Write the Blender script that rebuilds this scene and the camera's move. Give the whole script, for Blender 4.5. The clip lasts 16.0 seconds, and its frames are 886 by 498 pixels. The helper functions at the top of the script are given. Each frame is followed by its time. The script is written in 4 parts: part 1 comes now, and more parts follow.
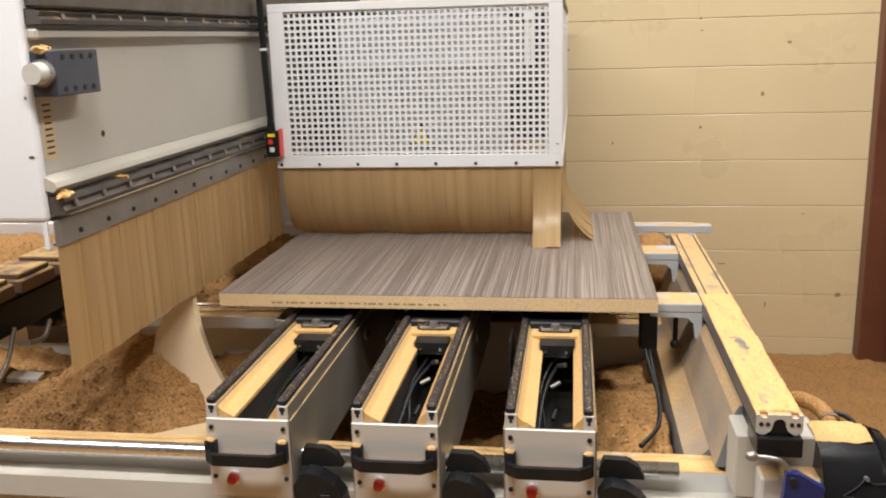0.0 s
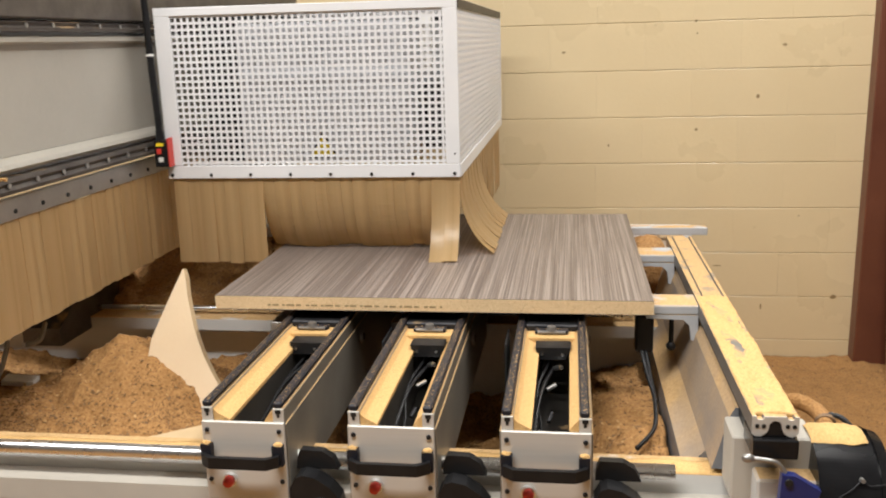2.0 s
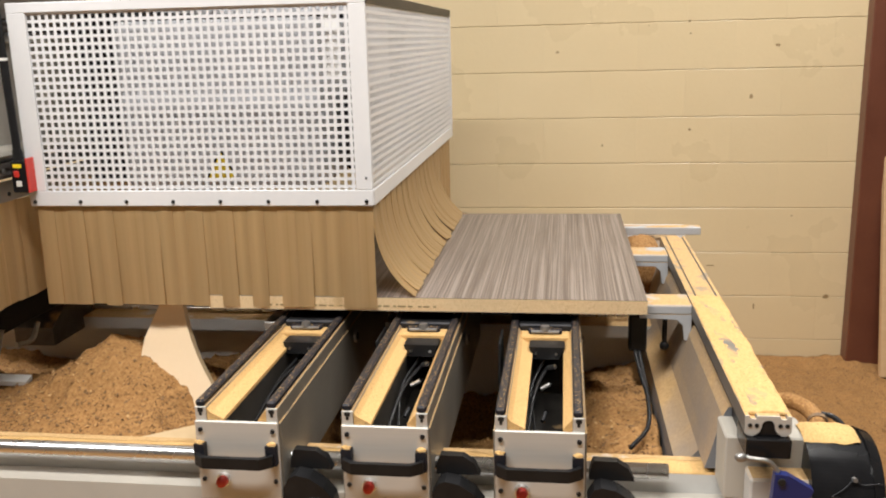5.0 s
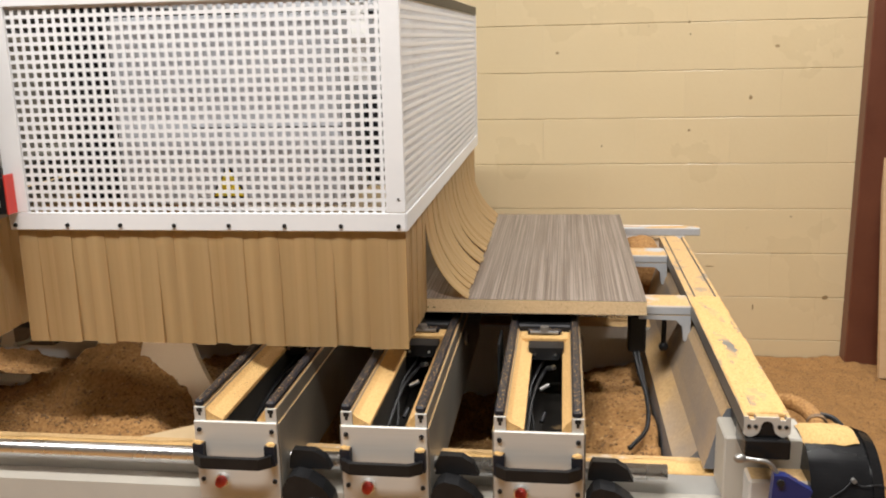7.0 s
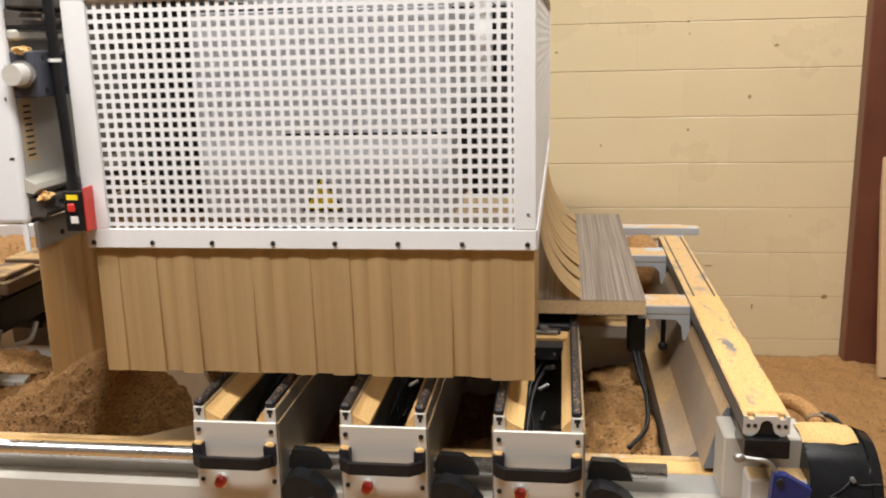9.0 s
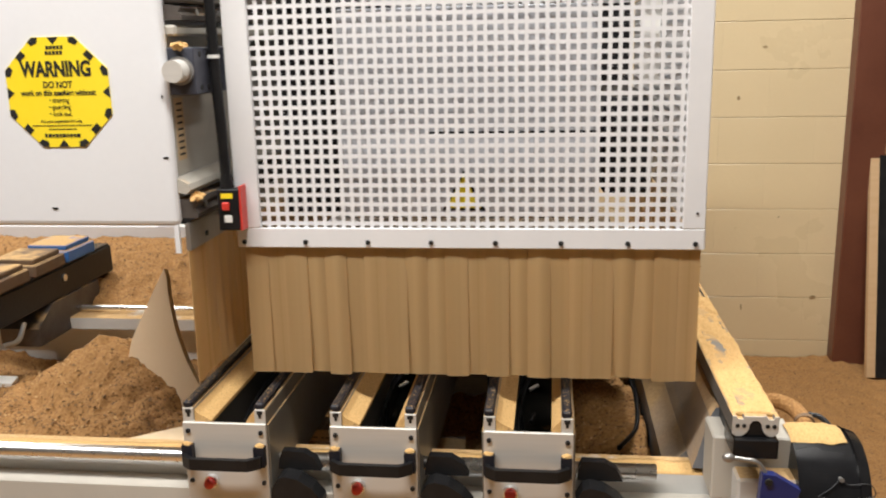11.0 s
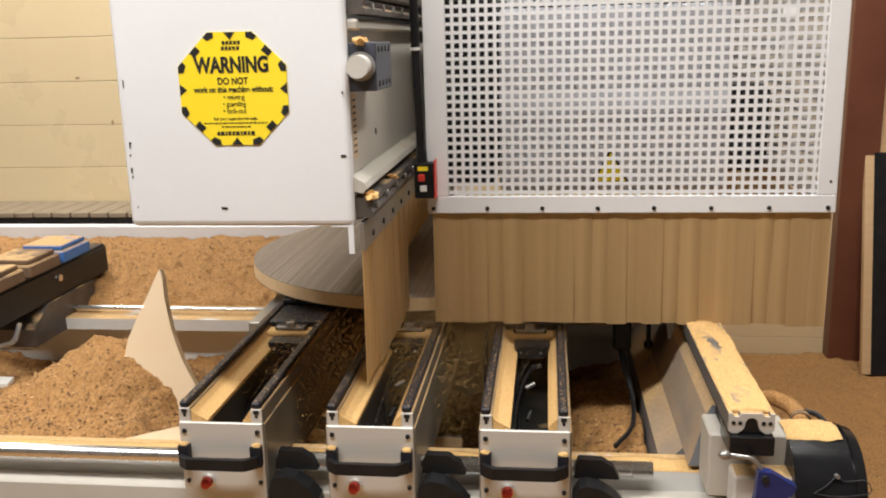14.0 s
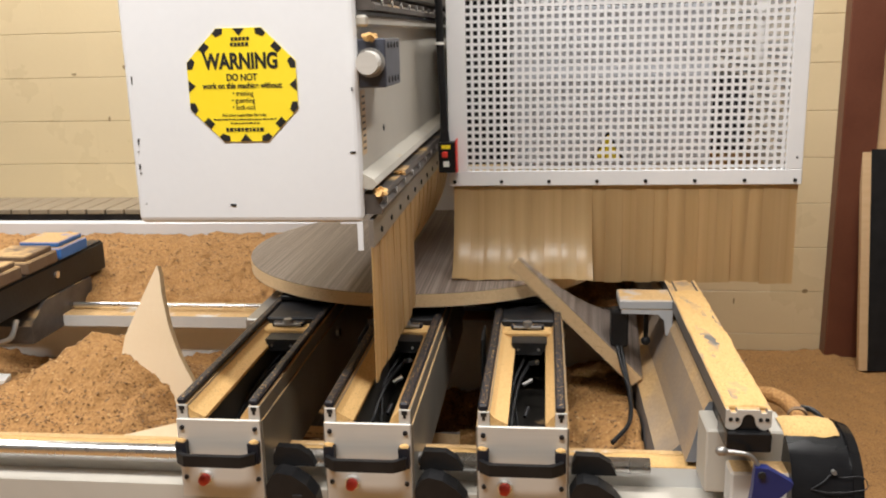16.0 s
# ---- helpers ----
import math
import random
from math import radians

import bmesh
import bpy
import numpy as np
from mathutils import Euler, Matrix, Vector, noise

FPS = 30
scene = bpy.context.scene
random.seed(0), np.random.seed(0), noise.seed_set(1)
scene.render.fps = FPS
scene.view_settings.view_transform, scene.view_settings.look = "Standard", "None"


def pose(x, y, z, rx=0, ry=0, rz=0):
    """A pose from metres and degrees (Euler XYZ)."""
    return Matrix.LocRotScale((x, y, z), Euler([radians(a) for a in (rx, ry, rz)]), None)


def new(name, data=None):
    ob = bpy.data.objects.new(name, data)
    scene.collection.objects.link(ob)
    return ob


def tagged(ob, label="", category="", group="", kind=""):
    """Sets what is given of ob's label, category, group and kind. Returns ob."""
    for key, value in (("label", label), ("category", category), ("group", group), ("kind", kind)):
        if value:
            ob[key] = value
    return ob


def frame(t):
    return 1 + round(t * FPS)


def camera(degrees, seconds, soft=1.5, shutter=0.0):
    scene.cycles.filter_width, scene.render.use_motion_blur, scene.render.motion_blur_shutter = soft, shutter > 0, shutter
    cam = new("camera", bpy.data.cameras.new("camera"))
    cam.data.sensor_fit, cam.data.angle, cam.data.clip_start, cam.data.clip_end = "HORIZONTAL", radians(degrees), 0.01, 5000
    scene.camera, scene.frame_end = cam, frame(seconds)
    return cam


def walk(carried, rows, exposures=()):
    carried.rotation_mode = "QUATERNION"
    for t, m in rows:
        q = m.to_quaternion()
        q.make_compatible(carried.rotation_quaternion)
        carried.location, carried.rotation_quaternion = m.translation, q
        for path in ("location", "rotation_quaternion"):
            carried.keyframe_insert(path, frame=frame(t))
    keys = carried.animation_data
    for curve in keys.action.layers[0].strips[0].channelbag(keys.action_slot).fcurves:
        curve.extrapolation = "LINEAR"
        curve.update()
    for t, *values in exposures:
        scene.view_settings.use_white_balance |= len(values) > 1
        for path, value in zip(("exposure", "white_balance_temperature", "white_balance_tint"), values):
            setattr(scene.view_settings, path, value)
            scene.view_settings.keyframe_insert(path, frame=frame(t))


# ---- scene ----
EYE = (0.0, 0.0, 1.5)
cam = camera(53.0, 16.0, soft=2.0, shutter=0.5)


def aim(yaw, pitch, roll):
    """The camera held at EYE, turned by degrees."""
    return pose(*EYE, 90 + pitch, 0, yaw) @ pose(0, 0, 0, 0, 0, roll)


ROWS = [
    (0.0, 8.59, -13.40, -1.64),
    (0.5, 8.66, -13.34, -1.66),
    (1.0, 8.61, -13.29, -1.66),
    (1.5, 8.51, -13.28, -1.60),
    (2.0, 8.33, -13.26, -1.62),
    (2.5, 8.16, -13.27, -1.56),
    (3.0, 8.13, -13.27, -1.54),
    (3.5, 8.02, -13.28, -1.56),
    (4.0, 7.89, -13.30, -1.52),
    (6.5, 7.98, -13.27, -1.43),
    (7.0, 7.88, -13.27, -1.38),
    (7.5, 7.93, -13.28, -1.46),
    (8.0, 7.99, -13.26, -1.43),
    (8.5, 8.03, -13.28, -1.51),
    (9.0, 7.83, -13.29, -1.44),
    (11.5, 7.13, -13.25, -1.30),
    (12.0, 7.10, -13.28, -1.33),
    (12.5, 6.94, -13.31, -1.34),
    (13.0, 6.80, -13.30, -1.34),
    (13.5, 6.91, -13.33, -1.43),
    (14.0, 6.91, -13.34, -1.45),
    (14.5, 6.78, -13.35, -1.46),
    (15.0, 6.83, -13.43, -1.45),
    (15.5, 6.71, -13.48, -1.40),
    (16.0, 6.75, -13.56, -1.42),
]
walk(cam, [(t, aim(y, p, r)) for t, y, p, r in ROWS], exposures=[(0, 0.0), (16, 0.0)])

# ---- light: a closed workshop under ceiling tubes ----
world = bpy.data.worlds.new("world")
scene.world = world
world.use_nodes = True
world.node_tree.nodes["Background"].inputs[0].default_value = (0.9, 0.95, 1.0, 1)
world.node_tree.nodes["Background"].inputs[1].default_value = 0.0


def lamp(name, x, y, z, sx, sy, watts, colour):
    d = bpy.data.lights.new(name, "AREA")
    d.shape, d.size, d.size_y, d.energy, d.color = "RECTANGLE", sx, sy, watts, colour
    o = new(name, d)
    o.matrix_world = pose(x, y, z)
    return o


TUBE = (1.0, 0.97, 0.93)
lamp("tube_light", -0.8, 0.40, 3.35, 2.4, 0.25, 133, TUBE)
lamp("tube_light", 0.95, 2.5, 3.35, 0.25, 2.4, 74, TUBE)
lamp("tube_light", -2.3, 3.0, 3.35, 0.25, 1.6, 72, TUBE)

# ---- materials ----


def rgb(c):
    return (c[0], c[1], c[2], 1)


def surf(name, c1, c2, scale=8.0, rough=0.5, metal=0.0, bump=0.0, fine=90.0, dust=0.0, stretch=(1, 1, 1), vary=0.0, coat=0.0, low=0.55, dscale=14.0, dsoft=0.14, placed=False):
    """A procedural surface: two tones broken by noise at two scales, fine relief, and sawdust settled on faces that look up."""
    m = bpy.data.materials.new(name)
    m.use_nodes = True
    nt = m.node_tree
    n, link = nt.nodes, nt.links
    b = n["Principled BSDF"]
    tc = n.new("ShaderNodeTexCoord")
    mp = n.new("ShaderNodeMapping")
    mp.inputs["Scale"].default_value = stretch
    if placed:
        link.new(n.new("ShaderNodeNewGeometry").outputs["Position"], mp.inputs[0])
    else:
        link.new(tc.outputs["Object"], mp.inputs[0])
    n1 = n.new("ShaderNodeTexNoise")
    n1.inputs["Scale"].default_value, n1.inputs["Detail"].default_value = scale, 6
    n2 = n.new("ShaderNodeTexNoise")
    n2.inputs["Scale"].default_value, n2.inputs["Detail"].default_value = fine, 4
    link.new(mp.outputs[0], n1.inputs["Vector"])
    link.new(mp.outputs[0], n2.inputs["Vector"])
    mx = n.new("ShaderNodeMix")
    mx.data_type = "RGBA"
    mx.inputs[6].default_value, mx.inputs[7].default_value = rgb(c1), rgb(c2)
    add = n.new("ShaderNodeMath")
    add.operation = "MULTIPLY_ADD"
    link.new(n2.outputs["Fac"], add.inputs[0])
    add.inputs[1].default_value = 0.5
    sub = n.new("ShaderNodeMath")
    sub.operation = "MULTIPLY_ADD"
    link.new(n1.outputs["Fac"], sub.inputs[0])
    sub.inputs[1].default_value, sub.inputs[2].default_value = 1.6, -0.55
    link.new(sub.outputs[0], add.inputs[2])
    clamp = n.new("ShaderNodeClamp")
    link.new(add.outputs[0], clamp.inputs[0])
    link.new(clamp.outputs[0], mx.inputs[0])
    colour = mx.outputs[2]
    if vary:
        info = n.new("ShaderNodeObjectInfo")
        hsv = n.new("ShaderNodeHueSaturation")
        mr = n.new("ShaderNodeMapRange")
        mr.inputs[3].default_value, mr.inputs[4].default_value = 1 - vary, 1 + vary
        link.new(info.outputs["Random"], mr.inputs[0])
        link.new(mr.outputs[0], hsv.inputs["Value"])
        link.new(colour, hsv.inputs["Color"])
        colour = hsv.outputs[0]
    rsock = None
    if dust:
        geo = n.new("ShaderNodeNewGeometry")
        sep = n.new("ShaderNodeSeparateXYZ")
        link.new(geo.outputs["Normal"], sep.inputs[0])
        up = n.new("ShaderNodeMapRange")
        up.inputs[1].default_value, up.inputs[2].default_value = low, low + 0.35
        link.new(sep.outputs[2], up.inputs[0])
        nd = n.new("ShaderNodeTexNoise")
        nd.inputs["Scale"].default_value, nd.inputs["Detail"].default_value = dscale, 8
        link.new(geo.outputs["Position"], nd.inputs["Vector"])
        cut = n.new("ShaderNodeMapRange")
        cut.inputs[1].default_value, cut.inputs[2].default_value = 0.85 - dsoft / 2 - 0.55 * dust, 0.85 + dsoft / 2 - 0.55 * dust
        link.new(nd.outputs["Fac"], cut.inputs[0])
        mul = n.new("ShaderNodeMath")
        mul.operation = "MULTIPLY"
        link.new(up.outputs[0], mul.inputs[0])
        link.new(cut.outputs[0], mul.inputs[1])
        mx2 = n.new("ShaderNodeMix")
        mx2.data_type = "RGBA"
        link.new(mul.outputs[0], mx2.inputs[0])
        link.new(colour, mx2.inputs[6])
        sp = n.new("ShaderNodeTexNoise")
        sp.inputs["Scale"].default_value = 160
        link.new(geo.outputs["Position"], sp.inputs["Vector"])
        ramp = n.new("ShaderNodeMix")
        ramp.data_type = "RGBA"
        ramp.inputs[6].default_value, ramp.inputs[7].default_value = (0.42, 0.25, 0.1, 1), (0.72, 0.49, 0.24, 1)
        link.new(sp.outputs["Fac"], ramp.inputs[0])
        link.new(ramp.outputs[2], mx2.inputs[7])
        colour = mx2.outputs[2]
        mr2 = n.new("ShaderNodeMapRange")
        mr2.inputs[3].default_value, mr2.inputs[4].default_value = rough, 0.95
        link.new(mul.outputs[0], mr2.inputs[0])
        rsock = mr2.outputs[0]
        met = n.new("ShaderNodeMapRange")
        met.inputs[3].default_value, met.inputs[4].default_value = metal, 0.0
        link.new(mul.outputs[0], met.inputs[0])
        link.new(met.outputs[0], b.inputs["Metallic"])
    link.new(colour, b.inputs["Base Color"])
    if rsock:
        link.new(rsock, b.inputs["Roughness"])
    else:
        mr3 = n.new("ShaderNodeMapRange")
        mr3.inputs[3].default_value, mr3.inputs[4].default_value = max(rough - 0.1, 0.02), min(rough + 0.1, 1)
        link.new(n1.outputs["Fac"], mr3.inputs[0])
        link.new(mr3.outputs[0], b.inputs["Roughness"])
        b.inputs["Metallic"].default_value = metal
    b.inputs["Coat Weight"].default_value = coat
    if bump:
        bp = n.new("ShaderNodeBump")
        bp.inputs["Strength"].default_value, bp.inputs["Distance"].default_value = min(bump, 1), 0.004
        link.new(n2.outputs["Fac"], bp.inputs["Height"])
        link.new(bp.outputs[0], b.inputs["Normal"])
    return m


M = {}
M["white"] = surf("white_enamel", (0.71, 0.725, 0.755), (0.77, 0.785, 0.81), 3, 0.38, bump=0.02)
# cream of the beam's lips; on its side panel the tone also holds shade
M["cream"] = surf("cream_and_shade_enamel", (0.41, 0.385, 0.335), (0.48, 0.455, 0.40), 4, 0.4, bump=0.03, dust=0.3)
M["lip"] = surf("cream_lip_enamel", (0.45, 0.42, 0.37), (0.53, 0.50, 0.44), 3, 0.5, bump=0.04, fine=30)
M["guard"] = surf("guard_enamel", (0.72, 0.73, 0.75), (0.8, 0.8, 0.81), 6, 0.35)
M["alu"] = surf("brushed_aluminium", (0.6, 0.58, 0.54), (0.67, 0.65, 0.61), 5, 0.5, 0.3, stretch=(1, 1, 30))
M["steel"] = surf("dull_steel", (0.32, 0.31, 0.3), (0.45, 0.44, 0.42), 12, 0.4, 0.8, dust=0.35)
M["chrome"] = surf("chromed_steel", (0.75, 0.75, 0.76), (0.82, 0.82, 0.82), 20, 0.28, 1.0)
M["black"] = surf("black_plastic", (0.008, 0.008, 0.009), (0.018, 0.018, 0.019), 20, 0.38, bump=0.1)
M["valve"] = surf("blue_grey_valve_paint", (0.045, 0.05, 0.07), (0.08, 0.085, 0.11), 14, 0.45, 0.2, dust=0.35)
M["rail_steel"] = surf("dusty_rail_steel", (0.07, 0.06, 0.055), (0.15, 0.132, 0.118), 16, 0.5, 0.4, dust=0.45)
M["gloss_black"] = surf("black_gloss_plastic", (0.006, 0.006, 0.007), (0.014, 0.014, 0.015), 14, 0.22)
M["dusty_black"] = surf("dusty_black_rubber", (0.010, 0.010, 0.014), (0.024, 0.024, 0.032), 30, 0.5, dust=0.40, dscale=230)
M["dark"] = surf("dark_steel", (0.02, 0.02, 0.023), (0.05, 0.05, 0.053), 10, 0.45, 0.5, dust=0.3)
M["grey"] = surf("grey_enamel", (0.4, 0.42, 0.45), (0.5, 0.52, 0.54), 5, 0.45, dust=0.75)
M["base"] = surf("machine_base_enamel", (0.6, 0.6, 0.58), (0.68, 0.68, 0.66), 4, 0.45, dust=0.95)
# enamel darkened to carry the guard's shadow; the sawdust over it is real
M["slope"] = surf("shaded_side_plate_enamel", (0.15, 0.16, 0.18), (0.22, 0.23, 0.25), 4, 0.5, dust=0.80, low=0.05, dscale=4, dsoft=0.4)
M["rail"] = surf("rail_aluminium", (0.17, 0.16, 0.15), (0.26, 0.25, 0.235), 8, 0.45, 0.4, dust=0.8)
M["red"] = surf("red_plastic", (0.62, 0.04, 0.03), (0.7, 0.06, 0.04), 10, 0.35)
M["blue"] = surf("blue_plastic", (0.01, 0.018, 0.11), (0.016, 0.03, 0.17), 12, 0.35)
M["skyblue"] = surf("pad_blue", (0.03, 0.13, 0.42), (0.05, 0.18, 0.5), 12, 0.5, dust=0.85)
M["yellow"] = surf("yellow_label", (0.9, 0.68, 0.02), (0.95, 0.75, 0.04), 6, 0.4)
M["ink"] = surf("black_ink", (0.015, 0.015, 0.015), (0.03, 0.03, 0.03), 10, 0.5)
M["paper"] = surf("paper_white", (0.75, 0.75, 0.72), (0.8, 0.8, 0.78), 10, 0.6)
M["tan_label"] = surf("tan_label", (0.5, 0.36, 0.2), (0.6, 0.45, 0.27), 20, 0.5)
M["block"] = surf("painted_block", (0.705, 0.57, 0.35), (0.745, 0.61, 0.385), 2.2, 0.29, bump=0.22, fine=60, vary=0.012, placed=True)
M["chip_dark"] = surf("dark_chip", (0.13, 0.07, 0.03), (0.3, 0.17, 0.075), 300, 0.8)
M["chip_pale"] = surf("pale_chip", (0.48, 0.28, 0.11), (0.62, 0.4, 0.18), 300, 0.8)
M["scuff"] = surf("scuffed_paint", (0.25, 0.17, 0.08), (0.4, 0.29, 0.15), 60, 0.6)
M["door"] = surf("brown_paint", (0.11, 0.035, 0.02), (0.16, 0.055, 0.03), 6, 0.4, bump=0.1)
M["plywood"] = surf("raw_wood", (0.55, 0.36, 0.19), (0.64, 0.45, 0.26), 5, 0.6, bump=0.15, stretch=(1, 1, 8))
M["mdf"] = surf("pale_board", (0.86, 0.66, 0.43), (0.9, 0.72, 0.5), 6, 0.65, bump=0.1)
# ceiling and outer walls are toned dark to cut the room's fill light
M["ceiling"] = surf("low_bounce_ceiling", (0.15, 0.14, 0.13), (0.2, 0.19, 0.17), 3, 0.8)
M["plain_wall"] = surf("low_bounce_wall", (0.16, 0.145, 0.12), (0.2, 0.18, 0.15), 2, 0.6)
M["side_steel"] = surf("dusty_side_steel", (0.2, 0.18, 0.15), (0.32, 0.295, 0.25), 7, 0.42, 0.4, dust=0.9, fine=200)
# channel floor and inner walls: the recess's shade is put into these dark tones
M["well"] = surf("shade_toned_channel", (0.012, 0.011, 0.01), (0.035, 0.031, 0.027), 9, 0.5, 0.2, dust=0.3)
M["inner_wall"] = surf("shade_toned_channel_wall", (0.05, 0.046, 0.04), (0.13, 0.12, 0.105), 8, 0.35, 0.5, dust=0.3, fine=160)
M["pad"] = surf("brown_pad", (0.12, 0.075, 0.045), (0.2, 0.13, 0.08), 12, 0.7, dust=0.66)
M["cover"] = surf("cover_enamel", (0.5, 0.52, 0.56), (0.58, 0.6, 0.64), 4, 0.4)
M["slat"] = surf("grey_timber", (0.25, 0.2, 0.14), (0.36, 0.29, 0.2), 10, 0.7, stretch=(2, 12, 12))


def chip_mat(name, pale, mid, dark, grain, rough=0.9, specks=0.16, relief=0.8):
    """Loose sawdust and chips, or the pressed edge of a chipboard."""
    m = bpy.data.materials.new(name)
    m.use_nodes = True
    n, link = m.node_tree.nodes, m.node_tree.links
    b = n["Principled BSDF"]
    tc = n.new("ShaderNodeTexCoord")
    big = n.new("ShaderNodeTexNoise")
    big.inputs["Scale"].default_value, big.inputs["Detail"].default_value = 5, 8
    v = n.new("ShaderNodeTexVoronoi")
    v.inputs["Scale"].default_value = grain
    fine = n.new("ShaderNodeTexNoise")
    fine.inputs["Scale"].default_value, fine.inputs["Detail"].default_value = grain * 0.45, 5
    warp = n.new("ShaderNodeTexNoise")
    warp.inputs["Scale"].default_value = grain * 0.6
    link.new(tc.outputs["Object"], warp.inputs["Vector"])
    shift = n.new("ShaderNodeMixRGB")
    shift.blend_type = "LINEAR_LIGHT"
    shift.inputs[0].default_value = 1.6 / grain
    link.new(tc.outputs["Object"], shift.inputs[1])
    link.new(warp.outputs["Color"], shift.inputs[2])
    link.new(shift.outputs[0], v.inputs["Vector"])
    for k in (big, fine):
        link.new(tc.outputs["Object"], k.inputs["Vector"])
    m1 = n.new("ShaderNodeMix")
    m1.data_type = "RGBA"
    m1.inputs[6].default_value, m1.inputs[7].default_value = rgb(mid), rgb(pale)
    r1 = n.new("ShaderNodeMapRange")
    r1.inputs[1].default_value, r1.inputs[2].default_value = 0.35, 0.65
    link.new(fine.outputs["Fac"], r1.inputs[0])
    link.new(r1.outputs[0], m1.inputs[0])
    sep = n.new("ShaderNodeSeparateColor")
    link.new(v.outputs["Color"], sep.inputs[0])
    th = n.new("ShaderNodeMath")
    th.operation = "MULTIPLY_ADD"
    link.new(big.outputs["Fac"], th.inputs[0])
    th.inputs[1].default_value, th.inputs[2].default_value = specks * 4.0, -specks * 1.4
    lt = n.new("ShaderNodeMath")
    lt.operation = "LESS_THAN"
    part_mix = n.new("ShaderNodeMath")
    part_mix.operation = "MULTIPLY"
    part_mix.inputs[1].default_value = 0.8
    link.new(sep.outputs[0], lt.inputs[0])
    link.new(th.outputs[0], lt.inputs[1])
    m2 = n.new("ShaderNodeMix")
    m2.data_type = "RGBA"
    link.new(lt.outputs[0], part_mix.inputs[0])
    link.new(part_mix.outputs[0], m2.inputs[0])
    link.new(m1.outputs[2], m2.inputs[6])
    m2.inputs[7].default_value = rgb(dark)
    link.new(m2.outputs[2], b.inputs["Base Color"])
    b.inputs["Roughness"].default_value = rough
    bp = n.new("ShaderNodeBump")
    bp.inputs["Strength"].default_value, bp.inputs["Distance"].default_value = relief, 0.006
    link.new(fine.outputs["Fac"], bp.inputs["Height"])
    link.new(bp.outputs[0], b.inputs["Normal"])
    return m


M["sawdust"] = chip_mat("sawdust", (0.46, 0.250, 0.090), (0.31, 0.153, 0.049), (0.19, 0.1, 0.04), 380, specks=0.11)
M["dark_sawdust"] = chip_mat("coarse_sawdust", (0.46, 0.248, 0.088), (0.32, 0.160, 0.052), (0.11, 0.05, 0.018), 270, specks=0.13)
M["dustbed"] = chip_mat("fine_sawdust", (0.73, 0.475, 0.20), (0.61, 0.37, 0.135), (0.36, 0.21, 0.09), 620, specks=0.04, relief=0.4)
M["chipboard"] = chip_mat("chipboard_edge", (0.82, 0.62, 0.37), (0.73, 0.53, 0.30), (0.52, 0.35, 0.18), 700, specks=0.07, relief=0.35)


def laminate():
    m = bpy.data.materials.new("streaked_laminate")
    m.use_nodes = True
    n, link = m.node_tree.nodes, m.node_tree.links
    b = n["Principled BSDF"]
    tc = n.new("ShaderNodeTexCoord")
    out = []
    for sx, sy, d in ((330, 1.1, 3), (800, 3.0, 2), (60, 0.4, 2)):
        mp = n.new("ShaderNodeMapping")
        mp.inputs["Scale"].default_value = (sx, sy, 1)
        tx = n.new("ShaderNodeTexNoise")
        tx.inputs["Scale"].default_value, tx.inputs["Detail"].default_value = 1, d
        link.new(tc.outputs["Object"], mp.inputs[0])
        link.new(mp.outputs[0], tx.inputs["Vector"])
        out.append(tx.outputs["Fac"])
    a = n.new("ShaderNodeMath")
    a.operation = "MULTIPLY_ADD"
    link.new(out[1], a.inputs[0])
    a.inputs[1].default_value = 0.45
    link.new(out[0], a.inputs[2])
    c = n.new("ShaderNodeMath")
    c.operation = "MULTIPLY_ADD"
    link.new(out[2], c.inputs[0])
    c.inputs[1].default_value = 0.35
    link.new(a.outputs[0], c.inputs[2])
    ramp = n.new("ShaderNodeValToRGB")
    e = ramp.color_ramp.elements
    e[0].position, e[0].color = 0.6, (0.095, 0.074, 0.064, 1)
    e[1].position, e[1].color = 1.1, (0.29, 0.243, 0.212, 1)
    k = e.new(0.86)
    k.color = (0.155, 0.122, 0.104, 1)
    link.new(c.outputs[0], ramp.inputs[0])
    link.new(ramp.outputs[0], b.inputs["Base Color"])
    b.inputs["Roughness"].default_value = 0.42
    bp = n.new("ShaderNodeBump")
    bp.inputs["Strength"].default_value, bp.inputs["Distance"].default_value = 0.15, 0.002
    link.new(out[0], bp.inputs["Height"])
    link.new(bp.outputs[0], b.inputs["Normal"])
    return m


M["laminate"] = laminate()
for k in ("black", "dusty_black", "well", "dark", "gloss_black", "ink"):
    M[k].node_tree.nodes["Principled BSDF"].inputs["Specular IOR Level"].default_value = 0.25


